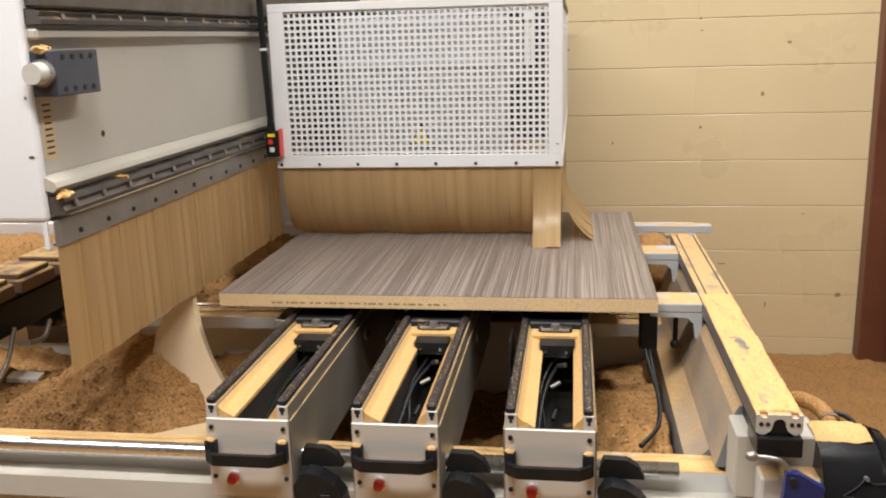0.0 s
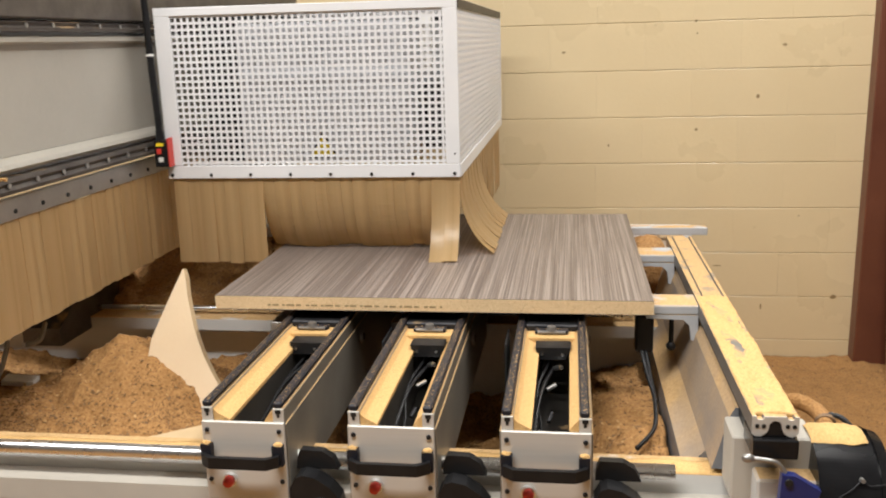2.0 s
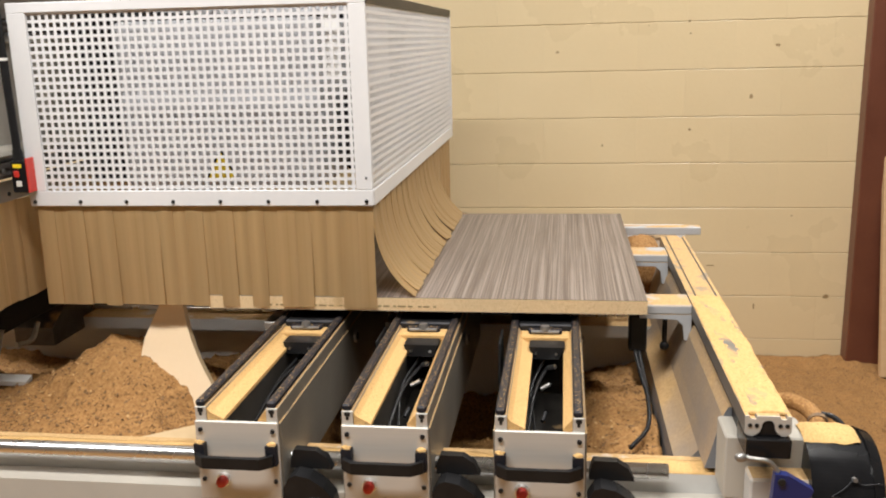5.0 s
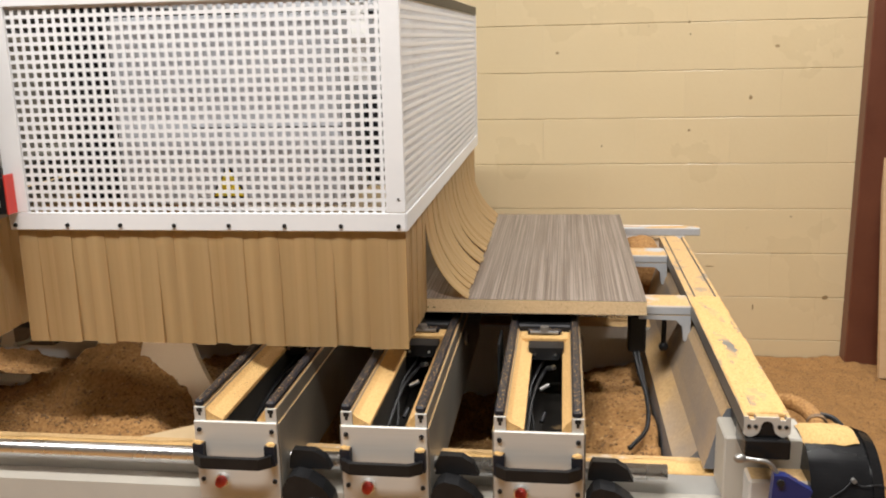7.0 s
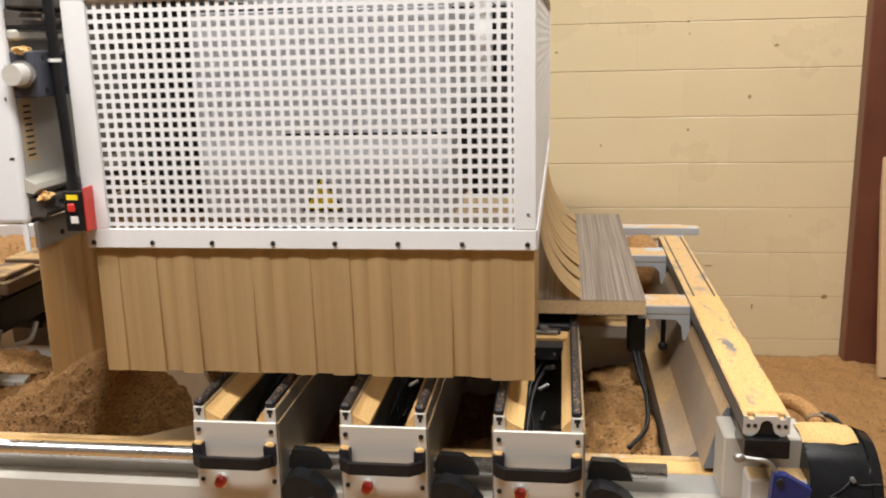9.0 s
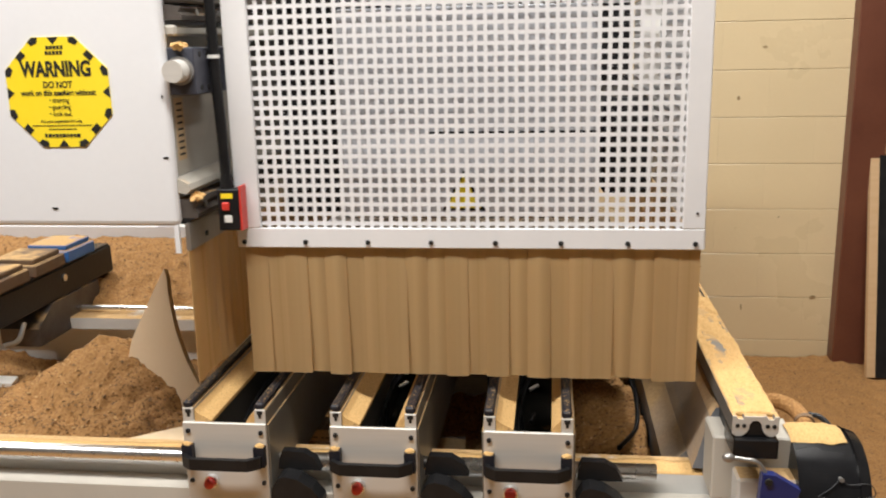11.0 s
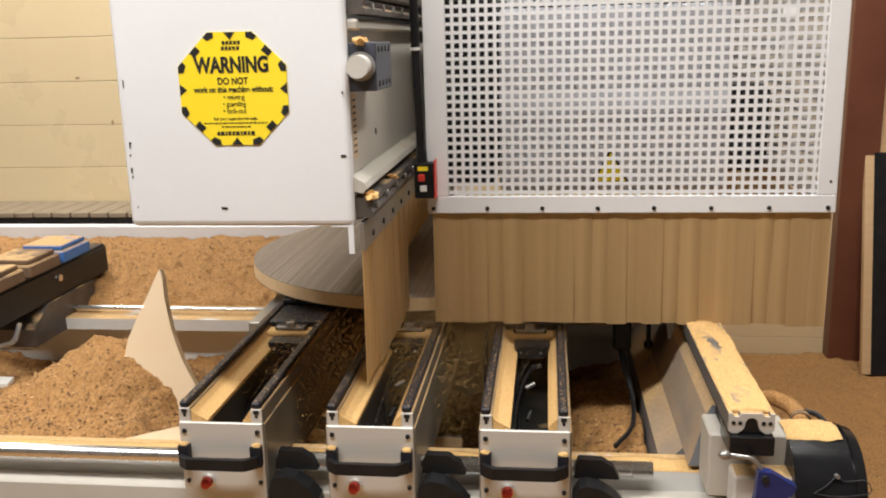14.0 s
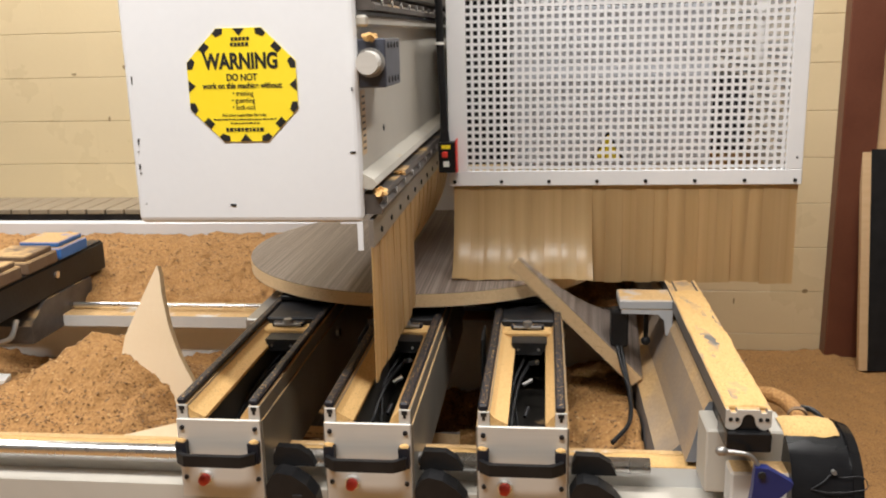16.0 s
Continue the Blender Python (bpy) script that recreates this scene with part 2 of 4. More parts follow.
def strip_mat(name, tone):
    """Yellowed plastic of the guard curtains: lets some light through, streaked down its length with dust."""
    m = surf(name, [0.46 * tone, 0.330 * tone, 0.172 * tone], [0.64 * tone, 0.485 * tone, 0.268 * tone], 1.0, 0.30, bump=0.04, stretch=(48, 48, 0.0), fine=3.3)
    for q in m.node_tree.nodes:
        if q.type == "MAPPING":
            q.inputs["Location"].default_value = (31.0 * tone, 7.0 * tone, 0)
    n, link = m.node_tree.nodes, m.node_tree.links
    b = n["Principled BSDF"]
    tr = n.new("ShaderNodeBsdfTranslucent")
    tr.inputs[0].default_value = (0.86, 0.61, 0.27, 1)
    mix = n.new("ShaderNodeMixShader")
    mix.inputs[0].default_value = 0.42
    link.new(b.outputs[0], mix.inputs[1])
    link.new(tr.outputs[0], mix.inputs[2])
    clear = n.new("ShaderNodeBsdfTransparent")
    clear.inputs[0].default_value = (0.95, 0.85, 0.66, 1)
    mix2 = n.new("ShaderNodeMixShader")
    mix2.inputs[0].default_value = 0.1
    link.new(mix.outputs[0], mix2.inputs[1])
    link.new(clear.outputs[0], mix2.inputs[2])
    link.new(mix2.outputs[0], n["Material Output"].inputs[0])
    return m


for k, tone in enumerate((1.0, 0.96, 1.04, 0.98, 1.02)):
    M["strip%d" % k] = strip_mat("curtain_plastic", tone)

# ---- shape helpers ----


def bm_box(bm, x0, x1, y0, y1, z0, z1, bevel=0.0, seg=1):
    r = bmesh.ops.create_cube(bm, size=1.0, matrix=Matrix.LocRotScale(((x0 + x1) / 2, (y0 + y1) / 2, (z0 + z1) / 2), None, (abs(x1 - x0), abs(y1 - y0), abs(z1 - z0))))
    if bevel:
        edges = {e for v in r["verts"] for e in v.link_edges}
        bmesh.ops.bevel(bm, geom=list(edges), offset=bevel, segments=seg, affect="EDGES", profile=0.5)


def box(x0, x1, y0, y1, z0, z1, bevel=0.0, seg=1):
    bm = bmesh.new()
    bm_box(bm, x0, x1, y0, y1, z0, z1, bevel, seg)
    return bm


def bm_cyl(bm, a, b, r, r2=None, seg=16, caps=True):
    """A cylinder or cone from point a to point b."""
    a, b = Vector(a), Vector(b)
    m = Matrix.Translation((a + b) / 2) @ (b - a).to_track_quat("Z", "Y").to_matrix().to_4x4()
    bmesh.ops.create_cone(bm, cap_ends=caps, segments=seg, radius1=r, radius2=r if r2 is None else r2, depth=(b - a).length, matrix=m)


def cyl(a, b, r, r2=None, seg=16):
    bm = bmesh.new()
    bm_cyl(bm, a, b, r, r2, seg)
    return bm


def prism(points, d0, d1, axis="y"):
    """A closed outline pushed along one axis; points are the other two coordinates in order."""
    bm = bmesh.new()
    put = {"x": lambda p, d: (d, p[0], p[1]), "y": lambda p, d: (p[0], d, p[1]), "z": lambda p, d: (p[0], p[1], d)}[axis]
    lo = [bm.verts.new(put(p, d0)) for p in points]
    hi = [bm.verts.new(put(p, d1)) for p in points]
    bm.faces.new(lo)
    bm.faces.new(hi[::-1])
    for i in range(len(points)):
        j = (i + 1) % len(points)
        bm.faces.new((lo[i], lo[j], hi[j], hi[i]))
    bmesh.ops.recalc_face_normals(bm, faces=bm.faces)
    return bm


def tube(points, r, seg=8, ripple=0.0):
    """A bent tube through points, corrugated by ripple."""
    bm = bmesh.new()
    pts = [Vector(p) for p in points]
    rings = []
    for i, p in enumerate(pts):
        d = (pts[min(i + 1, len(pts) - 1)] - pts[max(i - 1, 0)]).normalized()
        q = d.to_track_quat("Z", "Y")
        rings.append([bm.verts.new(p + q @ ((1 + ripple * (i % 2)) * Vector((r * math.cos(k * math.tau / seg), r * math.sin(k * math.tau / seg), 0)))) for k in range(seg)])
    for u, w in zip(rings, rings[1:]):
        for k in range(seg):
            bm.faces.new((u[k], u[(k + 1) % seg], w[(k + 1) % seg], w[k]))
    bm.faces.new(rings[0][::-1])
    bm.faces.new(rings[-1])
    bmesh.ops.recalc_face_normals(bm, faces=bm.faces)
    return bm


def curve_pts(ctrl, n=8):
    """Points of a smooth line through the given ones."""
    c = [Vector(p) for p in ctrl]
    c = [2 * c[0] - c[1]] + c + [2 * c[-1] - c[-2]]
    out = []
    for i in range(1, len(c) - 2):
        for k in range(n):
            t = k / n
            a, b, d, e = c[i - 1], c[i], c[i + 1], c[i + 2]
            out.append(0.5 * (2 * b + (d - a) * t + (2 * a - 5 * b + 4 * d - e) * t * t + (3 * b - a - 3 * d + e) * t ** 3))
    out.append(c[-2])
    return out


def mesh_of(name, bm, material, smooth=False):
    me = bpy.data.meshes.new(name)
    if smooth:
        for f in bm.faces:
            f.smooth = True
    bm.to_mesh(me)
    bm.free()
    for k in material if isinstance(material, (list, tuple)) else (material,):
        me.materials.append(M[k])
    return me


def part(name, bm, material, parent, label="", smooth=False):
    """Links a bmesh as one mesh object under a thing or a part."""
    o = new(name, mesh_of(name, bm, material, smooth))
    o.parent = parent
    return tagged(o, label)


def thing(name, label, category, at=None, bm=None, material=None, group="", kind="", smooth=False):
    o = new(name, mesh_of(name, bm, material, smooth) if bm else None)
    if at is not None:
        o.matrix_basis = at
    return tagged(o, label, category, group, kind)


def share(name, mesh, parent, m):
    o = new(name, mesh)
    o.parent = parent
    o.matrix_basis = m
    return o


# ---- the room ----
wall = thing("wall_north", "cream painted concrete block wall with dark scuff marks", "wall", bm=box(-4.6, 2.7, 4.045, 4.25, 0.0, 3.5), material="block", kind="structure")
# added walls and ceiling, never in view, kept dark to limit bounced light
thing("wall_west", "unseen dark workshop wall that cuts bounced light", "wall", bm=box(-4.8, -4.6, -2.8, 4.25, 0.0, 3.5), material="plain_wall", kind="structure")
thing("wall_east", "unseen dark workshop wall that cuts bounced light", "wall", bm=box(2.7, 2.9, -2.8, 4.25, 0.0, 3.5), material="plain_wall", kind="structure")
thing("wall_south", "unseen dark workshop wall that cuts bounced light", "wall", bm=box(-4.6, 2.7, -2.8, -2.6, 0.0, 3.5), material="plain_wall", kind="structure")
thing("ceiling", "unseen dark workshop ceiling that cuts bounced light", "ceiling", bm=box(-4.8, 2.9, -2.8, 4.25, 3.5, 3.6), material="ceiling", kind="structure")
thing("floor", "concrete floor under a layer of sawdust", "floor", bm=box(-4.6, 2.7, -2.6, 4.035, -0.1, 0.03), material="sawdust", kind="structure")


def heap(name, x0, x1, y0, y1, nx, ny, height, material, label, base):
    """Loose sawdust: a closed lump whose upper side follows height(x, y)."""
    bm = bmesh.new()
    top = [[bm.verts.new((x0 + (x1 - x0) * i / nx, y0 + (y1 - y0) * j / ny, height(x0 + (x1 - x0) * i / nx, y0 + (y1 - y0) * j / ny))) for i in range(nx + 1)] for j in range(ny + 1)]
    for j in range(ny):
        for i in range(nx):
            bm.faces.new((top[j][i], top[j][i + 1], top[j + 1][i + 1], top[j + 1][i]))
    rim = [top[0][i] for i in range(nx + 1)] + [top[j][nx] for j in range(1, ny + 1)] + [top[ny][i] for i in range(nx - 1, -1, -1)] + [top[j][0] for j in range(ny - 1, 0, -1)]
    low = [bm.verts.new((v.co.x, v.co.y, base)) for v in rim]
    for k in range(len(rim)):
        q = (k + 1) % len(rim)
        bm.faces.new((rim[q], rim[k], low[k], low[q]))
    bm.faces.new(low[::-1])
    bmesh.ops.recalc_face_normals(bm, faces=bm.faces)
    return thing(name, label, "sawdust", bm=bm, material=material, kind="stuff", smooth=True)


def bumps(x, y, a, s):
    return a * (noise.noise((x * s, y * s, 1.7)) + 0.5 * noise.noise((x * s * 2.7, y * s * 2.7, 4.2)) + 0.3 * noise.noise((x * s * 7, y * s * 7, 9.1)))


def hill(x, y, cx, cy, sx, sy, h):
    return h * math.exp(-((x - cx) / sx) ** 2 - ((y - cy) / sy) ** 2)


def layer(x, y):
    return 0.05 + bumps(x, y, 0.016, 5) + bumps(x, y, 0.006, 22) + hill(x, y, 0.6, 2.6, 0.3, 0.7, 0.10)


heap("sawdust_layer", 0.46, 2.2, 1.3, 4.02, 140, 200, layer, "sawdust", "tan sawdust drifted over the workshop floor", 0.02)

# ---- the machine's bed ----
bed = thing("machine_bed", "white enamelled steel bed of the machine, buried in sawdust", "machine bed")
part("front_beam", prism([(1.56, 0.03), (1.56, 0.735), (1.49, 0.735), (1.488, 0.70), (1.488, 0.03)], -2.7, 0.42, "x"), "base", bed)
part("front_lip", prism([(1.488, 0.60), (1.488, 0.699), (1.440, 0.697), (1.437, 0.655), (1.455, 0.65), (1.458, 0.03), (1.488, 0.03)], -2.7, 0.42, "x"), "lip", bed, "white enamelled front lip")
part("back_beam", prism([(2.40, 0.03), (2.40, 0.695), (2.33, 0.70), (2.33, 0.733), (2.335, 0.735), (2.46, 0.735), (2.46, 0.03)], -2.7, 0.24, "x"), "base", bed)
part("rear_panel", box(-2.7, 0.40, 2.95, 2.99, 0.03, 0.877, 0.004), "white", bed)
# end wall and slope wear the enamel with shade in its tone
part("end_wall", prism([(0.208, 0.03), (0.212, 0.71), (0.250, 0.748), (0.40, 0.748), (0.44, 0.60), (0.44, 0.03)], 1.561, 2.95, "y"), "slope", bed, "grey-blue end wall toned dark for shade, streaked with sawdust")
part("end_slope", prism([(0.250, 0.7485), (0.258, 0.775), (0.277, 0.848), (0.286, 0.865), (0.36, 0.865), (0.398, 0.80), (0.40, 0.7485)], 1.490, 2.95, "y"), "slope", bed, "sloping side plate toned dark for shade, streaked with sawdust")
part("end_block", box(0.268, 0.40, 1.405, 1.489, 0.736, 0.850, 0.003), "lip", bed)
part("corner_plate", box(0.30, 0.42, 1.355, 1.404, 0.30, 0.80, 0.004), "base", bed)
part("rear_crossbar", box(0.165, 0.425, 2.79, 2.83, 0.884, 0.908, 0.002), "grey", bed)
part("tray", box(-2.7, 0.21, 1.56, 2.33, 0.03, 0.3), "grey", bed)
part("guide_rod", cyl((-2.7, 1.460, 0.7535), (0.184, 1.460, 0.7535), 0.0140, seg=32), "chrome", bed, "polished steel guide rod", True)
part("rear_guide_rod", cyl((-2.7, 2.375, 0.752), (0.18, 2.375, 0.752), 0.007), "chrome", bed, "polished steel guide rod", True)


def pit(x, y):
    z = 0.655 + bumps(x, y, 0.022, 7) + bumps(x, y, 0.010, 24) + bumps(x, y, 0.0022, 70)
    z += hill(x, y, -1.06, 1.93, 0.19, 0.19, 0.15) + hill(x, y, -0.86, 1.68, 0.13, 0.10, 0.04) + hill(x, y, -1.5, 1.7, 0.22, 0.25, 0.05)
    z += hill(x, y, 0.06, 1.95, 0.14, 0.35, 0.05) - hill(x, y, -1.3, 2.3, 0.2, 0.16, 0.09) - hill(x, y, -0.35, 1.9, 0.34, 0.6, 0.22)
    z -= 0.05 * min(1.0, max(0.0, (y - 2.1) / 0.15))
    edge = min(1.0, (y - 1.565) / 0.06)
    return z * edge + min(z, 0.735) * (1 - edge) + bumps(x, y, 0.007, 30)


heap("sawdust_heap", -1.9, 0.205, 1.565, 2.395, 280, 100, pit, "dark_sawdust", "heaped tan sawdust and dark chips in the machine's bed", 0.25)
def bank(x, y):
    return min(0.74 + 0.12 * (y - 2.46) / 0.4 + bumps(x, y, 0.026, 7) + bumps(x, y, 0.012, 26) + bumps(x, y, 0.005, 75), 0.838 + bumps(x, y, 0.011, 11) + bumps(x, y, 0.007, 45))


heap("sawdust_bank", -2.3, 0.23, 2.465, 2.945, 300, 60, bank, "sawdust", "bank of sawdust behind the rear guide rod", 0.25)
heap("sawdust_drift", -2.6, 0.296, 1.49, 1.538, 160, 4, lambda x, y: 0.737 + 0.009 * abs(noise.noise((x * 9, y * 9, 0))) * (1 if y > 1.5 else 0), "dustbed", "fine sawdust lying along the front beam", 0.733)

# ---- the end rail with its brackets ----
rail = thing("end_rail", "aluminium extrusion rail thick with sawdust", "machine rail")
prof = [(0.282, 0.919), (0.282, 0.890), (0.288, 0.886), (0.2953, 0.886), (0.3000, 0.889), (0.3045, 0.893), (0.3068, 0.899), (0.3078, 0.906), (0.3115, 0.911), (0.3170, 0.9125), (0.3225, 0.911), (0.3262, 0.906), (0.3272, 0.899), (0.3295, 0.893), (0.3340, 0.889), (0.3387, 0.886), (0.344, 0.886), (0.352, 0.892), (0.352, 0.919), (0.346, 0.919), (0.344, 0.914), (0.336, 0.914), (0.334, 0.919), (0.300, 0.919), (0.298, 0.914), (0.290, 0.914), (0.288, 0.919)]
part("extrusion", prism(prof, 1.334, 2.62, "y"), "rail", rail)
part("end_face", prism(prof, 1.3315, 1.3338, "y"), "alu", rail, "pale dusty end face")
part("rail_core", prism([(0.292, 0.85), (0.292, 0.885), (0.346, 0.885), (0.346, 0.85)], 1.36, 2.62, "y"), "dark", rail)
part("end_cap", box(0.2835, 0.3515, 1.322, 1.40, 0.852, 0.8845, 0.002), "gloss_black", rail, "black plastic end block")
part("end_plug", prism([(0.297, 0.8862), (0.3015, 0.889), (0.3058, 0.893), (0.308, 0.899), (0.309, 0.906), (0.312, 0.910), (0.317, 0.9115), (0.322, 0.910), (0.325, 0.906), (0.326, 0.899), (0.3282, 0.893), (0.3325, 0.889), (0.337, 0.8862)], 1.333, 1.36, "y"), "gloss_black", rail, "black plastic plug in the rail's groove")
for hx in (0.2895, 0.2995, 0.3350, 0.3452):
    part("screw_hole", cyl((hx, 1.3314, 0.9035), (hx, 1.3305, 0.9035), 0.0034, seg=10), "ink", rail)
heap("sawdust_drift", 0.2835, 0.351, 1.345, 1.99, 24, 160, lambda x, y: 0.919 + max(-0.003, 0.0015 + 0.0055 * noise.noise((x * 30, y * 9, 3)) + 0.003 * noise.noise((x * 90, y * 60, 3))), "dustbed", "pale sawdust lying along the rail", 0.913)


def bracket(y):
    t = thing("bracket", "grey cast bracket between rail and worktop, dusted with sawdust", "bracket", group="rail brackets")
    part("arm", box(0.165, 0.283, y, y + 0.09, 0.893, 0.915, 0.003), "grey", t)
    part("web", prism([(0.17, 0.893), (0.282, 0.893), (0.282, 0.83), (0.268, 0.835), (0.264, 0.868), (0.25, 0.882), (0.17, 0.884)], y, y + 0.014, "y"), "grey", t)
    return t


bracket(1.93)
bracket(2.40)

# ---- consoles that carry the work ----


def console(x, y_end=2.62):
    c = thing("support_console", "aluminium work support with black rubber tops, sawdust in its channel", "work support", pose(x, 1.394, 0.70), group="work supports")
    n = y_end - 1.394
    for k, (a, b) in enumerate(((0.0, 0.021), (0.131, 0.152))):
        part("side_rail", box(a, b, 0.007, n, 0.002, 0.176, 0.0015), "side_steel", c)
        part("rail_end", box(a + 0.0005, b - 0.0005, 0.0045, 0.007, 0.151, 0.176, 0.0005), "alu", c)
        part("rubber_top", box(a + 0.001, b - 0.003, 0.006, n, 0.176, 0.188, 0.003), "dusty_black", c, "black rubber strip specked with sawdust")
        s = 1 if k == 0 else -1
        e = b if k == 0 else a
        w = 0.030 if k == 0 else 0.016
        part("inner_ledge", prism([(e, 0.150), (e, 0.172), (e + s * 0.008, 0.164), (e + s * w, 0.153), (e + s * w, 0.146)], 0.007, n, "y"), "dustbed", c, "pale ledge covered in sawdust")
        # inner wall toned darker than the outer side, for shade in the channel
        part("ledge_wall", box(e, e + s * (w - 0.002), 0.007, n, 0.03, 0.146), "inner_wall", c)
        part("slot", box((a + b) / 2 - 0.0025, (a + b) / 2 + 0.0025, 0.0038, 0.0046, 0.160, 0.170), "ink", c)
        part("slot_mouth", box((a + b) / 2 - 0.005, (a + b) / 2 + 0.005, 0.0037, 0.0045, 0.167, 0.174), "ink", c)
    part("side_plate", box(-0.003, 0.0, 0.007, n, 0.0, 0.148, 0.0006), "side_steel", c)
    part("side_plate", box(0.152, 0.155, 0.007, n, 0.0, 0.148, 0.0006), "side_steel", c)
    # near-black floor, the channel's shade painted in
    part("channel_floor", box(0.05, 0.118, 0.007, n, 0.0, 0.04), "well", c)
    part("front_plate", box(0.0, 0.152, 0.0, 0.006, 0.0, 0.151, 0.0012), "alu", c, "brushed aluminium front plate")
    for bx in (0.0095, 0.1425):
        for bz in (0.135, 0.039):
            part("bolt", cyl((bx, 0.0, bz), (bx, -0.003, bz), 0.0045, 0.0038, 12), "dark", c)
    h = part("handle", prism([(0.004, -0.004), (0.004, -0.022), (0.022, -0.036), (0.126, -0.036), (0.146, -0.022), (0.146, -0.004), (0.139, -0.004), (0.139, -0.018), (0.122, -0.027), (0.028, -0.027), (0.011, -0.018), (0.011, -0.004)], 0.077, 0.098, "z"), "black", c, "black plastic pull handle dusted with sawdust")
    for bx in (0.0, 0.131):
        part("handle_foot", prism([(bx, 0.075), (bx, 0.112), (bx + 0.019, 0.112), (bx + 0.019, 0.075)], -0.014, 0.0, "y"), "dusty_black", h)
    for bx, seed in ((0.009, 1.0), (0.141, 4.0)):
        bm = bmesh.new()
        bmesh.ops.create_icosphere(bm, subdivisions=2, radius=0.009, matrix=pose(bx, -0.007, 0.113) @ Matrix.Diagonal((1.0, 0.7, 0.45, 1)))
        for v in bm.verts:
            v.co += Vector((noise.noise(v.co * 200 + Vector((seed, 0, 0))), 0, noise.noise(v.co * 220))) * 0.003
        part("sawdust_clump", bm, "dustbed", h, "clump of pale sawdust")
    b = part("button_ring", cyl((0.046, 0.0, 0.040), (0.046, -0.008, 0.040), 0.0135, 0.0125, 20), "chrome", c)
    bm = cyl((0.046, -0.008, 0.040), (0.046, -0.018, 0.040), 0.0105, 0.0085, 20)
    part("button", bm, "red", b, "red push button", True)
    cb = part("cross_block", prism([(0.044, 0.166), (0.050, 0.140), (0.106, 0.140), (0.118, 0.166)], 0.38, 0.425, "y"), "black", c, "black cross block with two screws")
    for bx in (0.058, 0.100):
        part("screw", cyl((bx, 0.38, 0.152), (bx, 0.378, 0.152), 0.003, seg=8), "chrome", cb)
    part("cross_pad", box(0.022, 0.130, 0.435, 0.475, 0.155, 0.172, 0.004), "dustbed", c, "ledge heaped with sawdust")
    part("pod_base", box(0.018, 0.134, 0.478, 0.66, 0.160, 0.184, 0.003), "dark", c)
    lv = part("brake_lever", prism([(0.157, 0.030), (0.168, 0.050), (0.180, 0.055), (0.205, 0.050), (0.230, 0.033), (0.246, 0.012), (0.250, -0.02), (0.157, -0.02)], -0.006, 0.03, "y"), "black", c, "black plastic brake lever")
    part("lever_cap", prism([(0.168, 0.086), (0.208, 0.085), (0.228, 0.072), (0.238, 0.05), (0.160, 0.05), (0.162, 0.072)], 0.032, 0.05, "y"), "black", lv)
    part("lever_slot", box(0.205, 0.222, -0.0075, -0.006, 0.006, 0.014, 0.0005), "dark", lv)
    part("hose", tube(curve_pts([(0.055, 0.02, 0.06), (0.05, 0.15, 0.075), (0.06, 0.28, 0.11), (0.085, 0.40, 0.12)]), 0.004), "black", c)
    part("hose", tube(curve_pts([(0.05, 0.02, 0.055), (0.062, 0.18, 0.06), (0.05, 0.3, 0.1), (0.075, 0.41, 0.13)]), 0.003), "black", c)
    part("fitting", cyl((0.085, 0.37, 0.125), (0.098, 0.35, 0.135), 0.005), "chrome", c)
    part("fitting", cyl((0.070, 0.30, 0.105), (0.088, 0.31, 0.112), 0.0045), "steel", c)
    part("fitting", cyl((0.076, 0.19, 0.085), (0.082, 0.21, 0.095), 0.004), "dark", c)
    lt = part("latch", box(0.040, 0.112, 0.448, 0.468, 0.172, 0.181, 0.002), "dusty_black", c, "steel latch dusted with sawdust")
    part("latch_bolt", cyl((0.076, 0.452, 0.181), (0.076, 0.452, 0.190), 0.011, 0.009, 14), "steel", lt)
    part("latch_pin", cyl((0.046, 0.446, 0.178), (0.106, 0.446, 0.178), 0.0035, seg=8), "steel", lt)
    kb = part("side_knob", cyl((0.155, 0.582, 0.114), (0.161, 0.582, 0.114), 0.016, 0.015, 20), "steel", c, "round steel knob on the side plate")
    part("knob_centre", cyl((0.161, 0.582, 0.114), (0.1625, 0.582, 0.114), 0.009, seg=16), "ink", kb)
    part("hanging_strap", box(-0.022, -0.018, 0.40, 0.50, 0.05, 0.165, 0.001), "dark", c)
    return c


for x in (-0.648, -0.3808, -0.1137):
    console(x)


def scatter_chips(name, label, spots, material, seed):
    """Loose flat chips lying on the sawdust, too many to count."""
    rng = random.Random(seed)
    verts, faces = [], []
    for x, y, z in spots:
        a, b, c = rng.uniform(0.0012, 0.0045), rng.uniform(0.001, 0.003), rng.uniform(0.0003, 0.0009)
        m = pose(x, y, z + 0.0008, rng.uniform(-35, 35), rng.uniform(-35, 35), rng.uniform(0, 360))
        k = len(verts)
        verts += [tuple(m @ Vector((a * i, b * j, c * h))) for h in (-1, 1) for j in (-1, 1) for i in (-1, 1)]
        faces += [(k, k + 2, k + 3, k + 1), (k + 4, k + 5, k + 7, k + 6), (k, k + 1, k + 5, k + 4), (k + 2, k + 6, k + 7, k + 3), (k, k + 4, k + 6, k + 2), (k + 1, k + 3, k + 7, k + 5)]
    me = bpy.data.meshes.new(name)
    me.from_pydata(verts, [], faces)
    me.materials.append(M[material])
    return tagged(new(name, me), label, "wood chips", kind="stuff")


rng = random.Random(11)
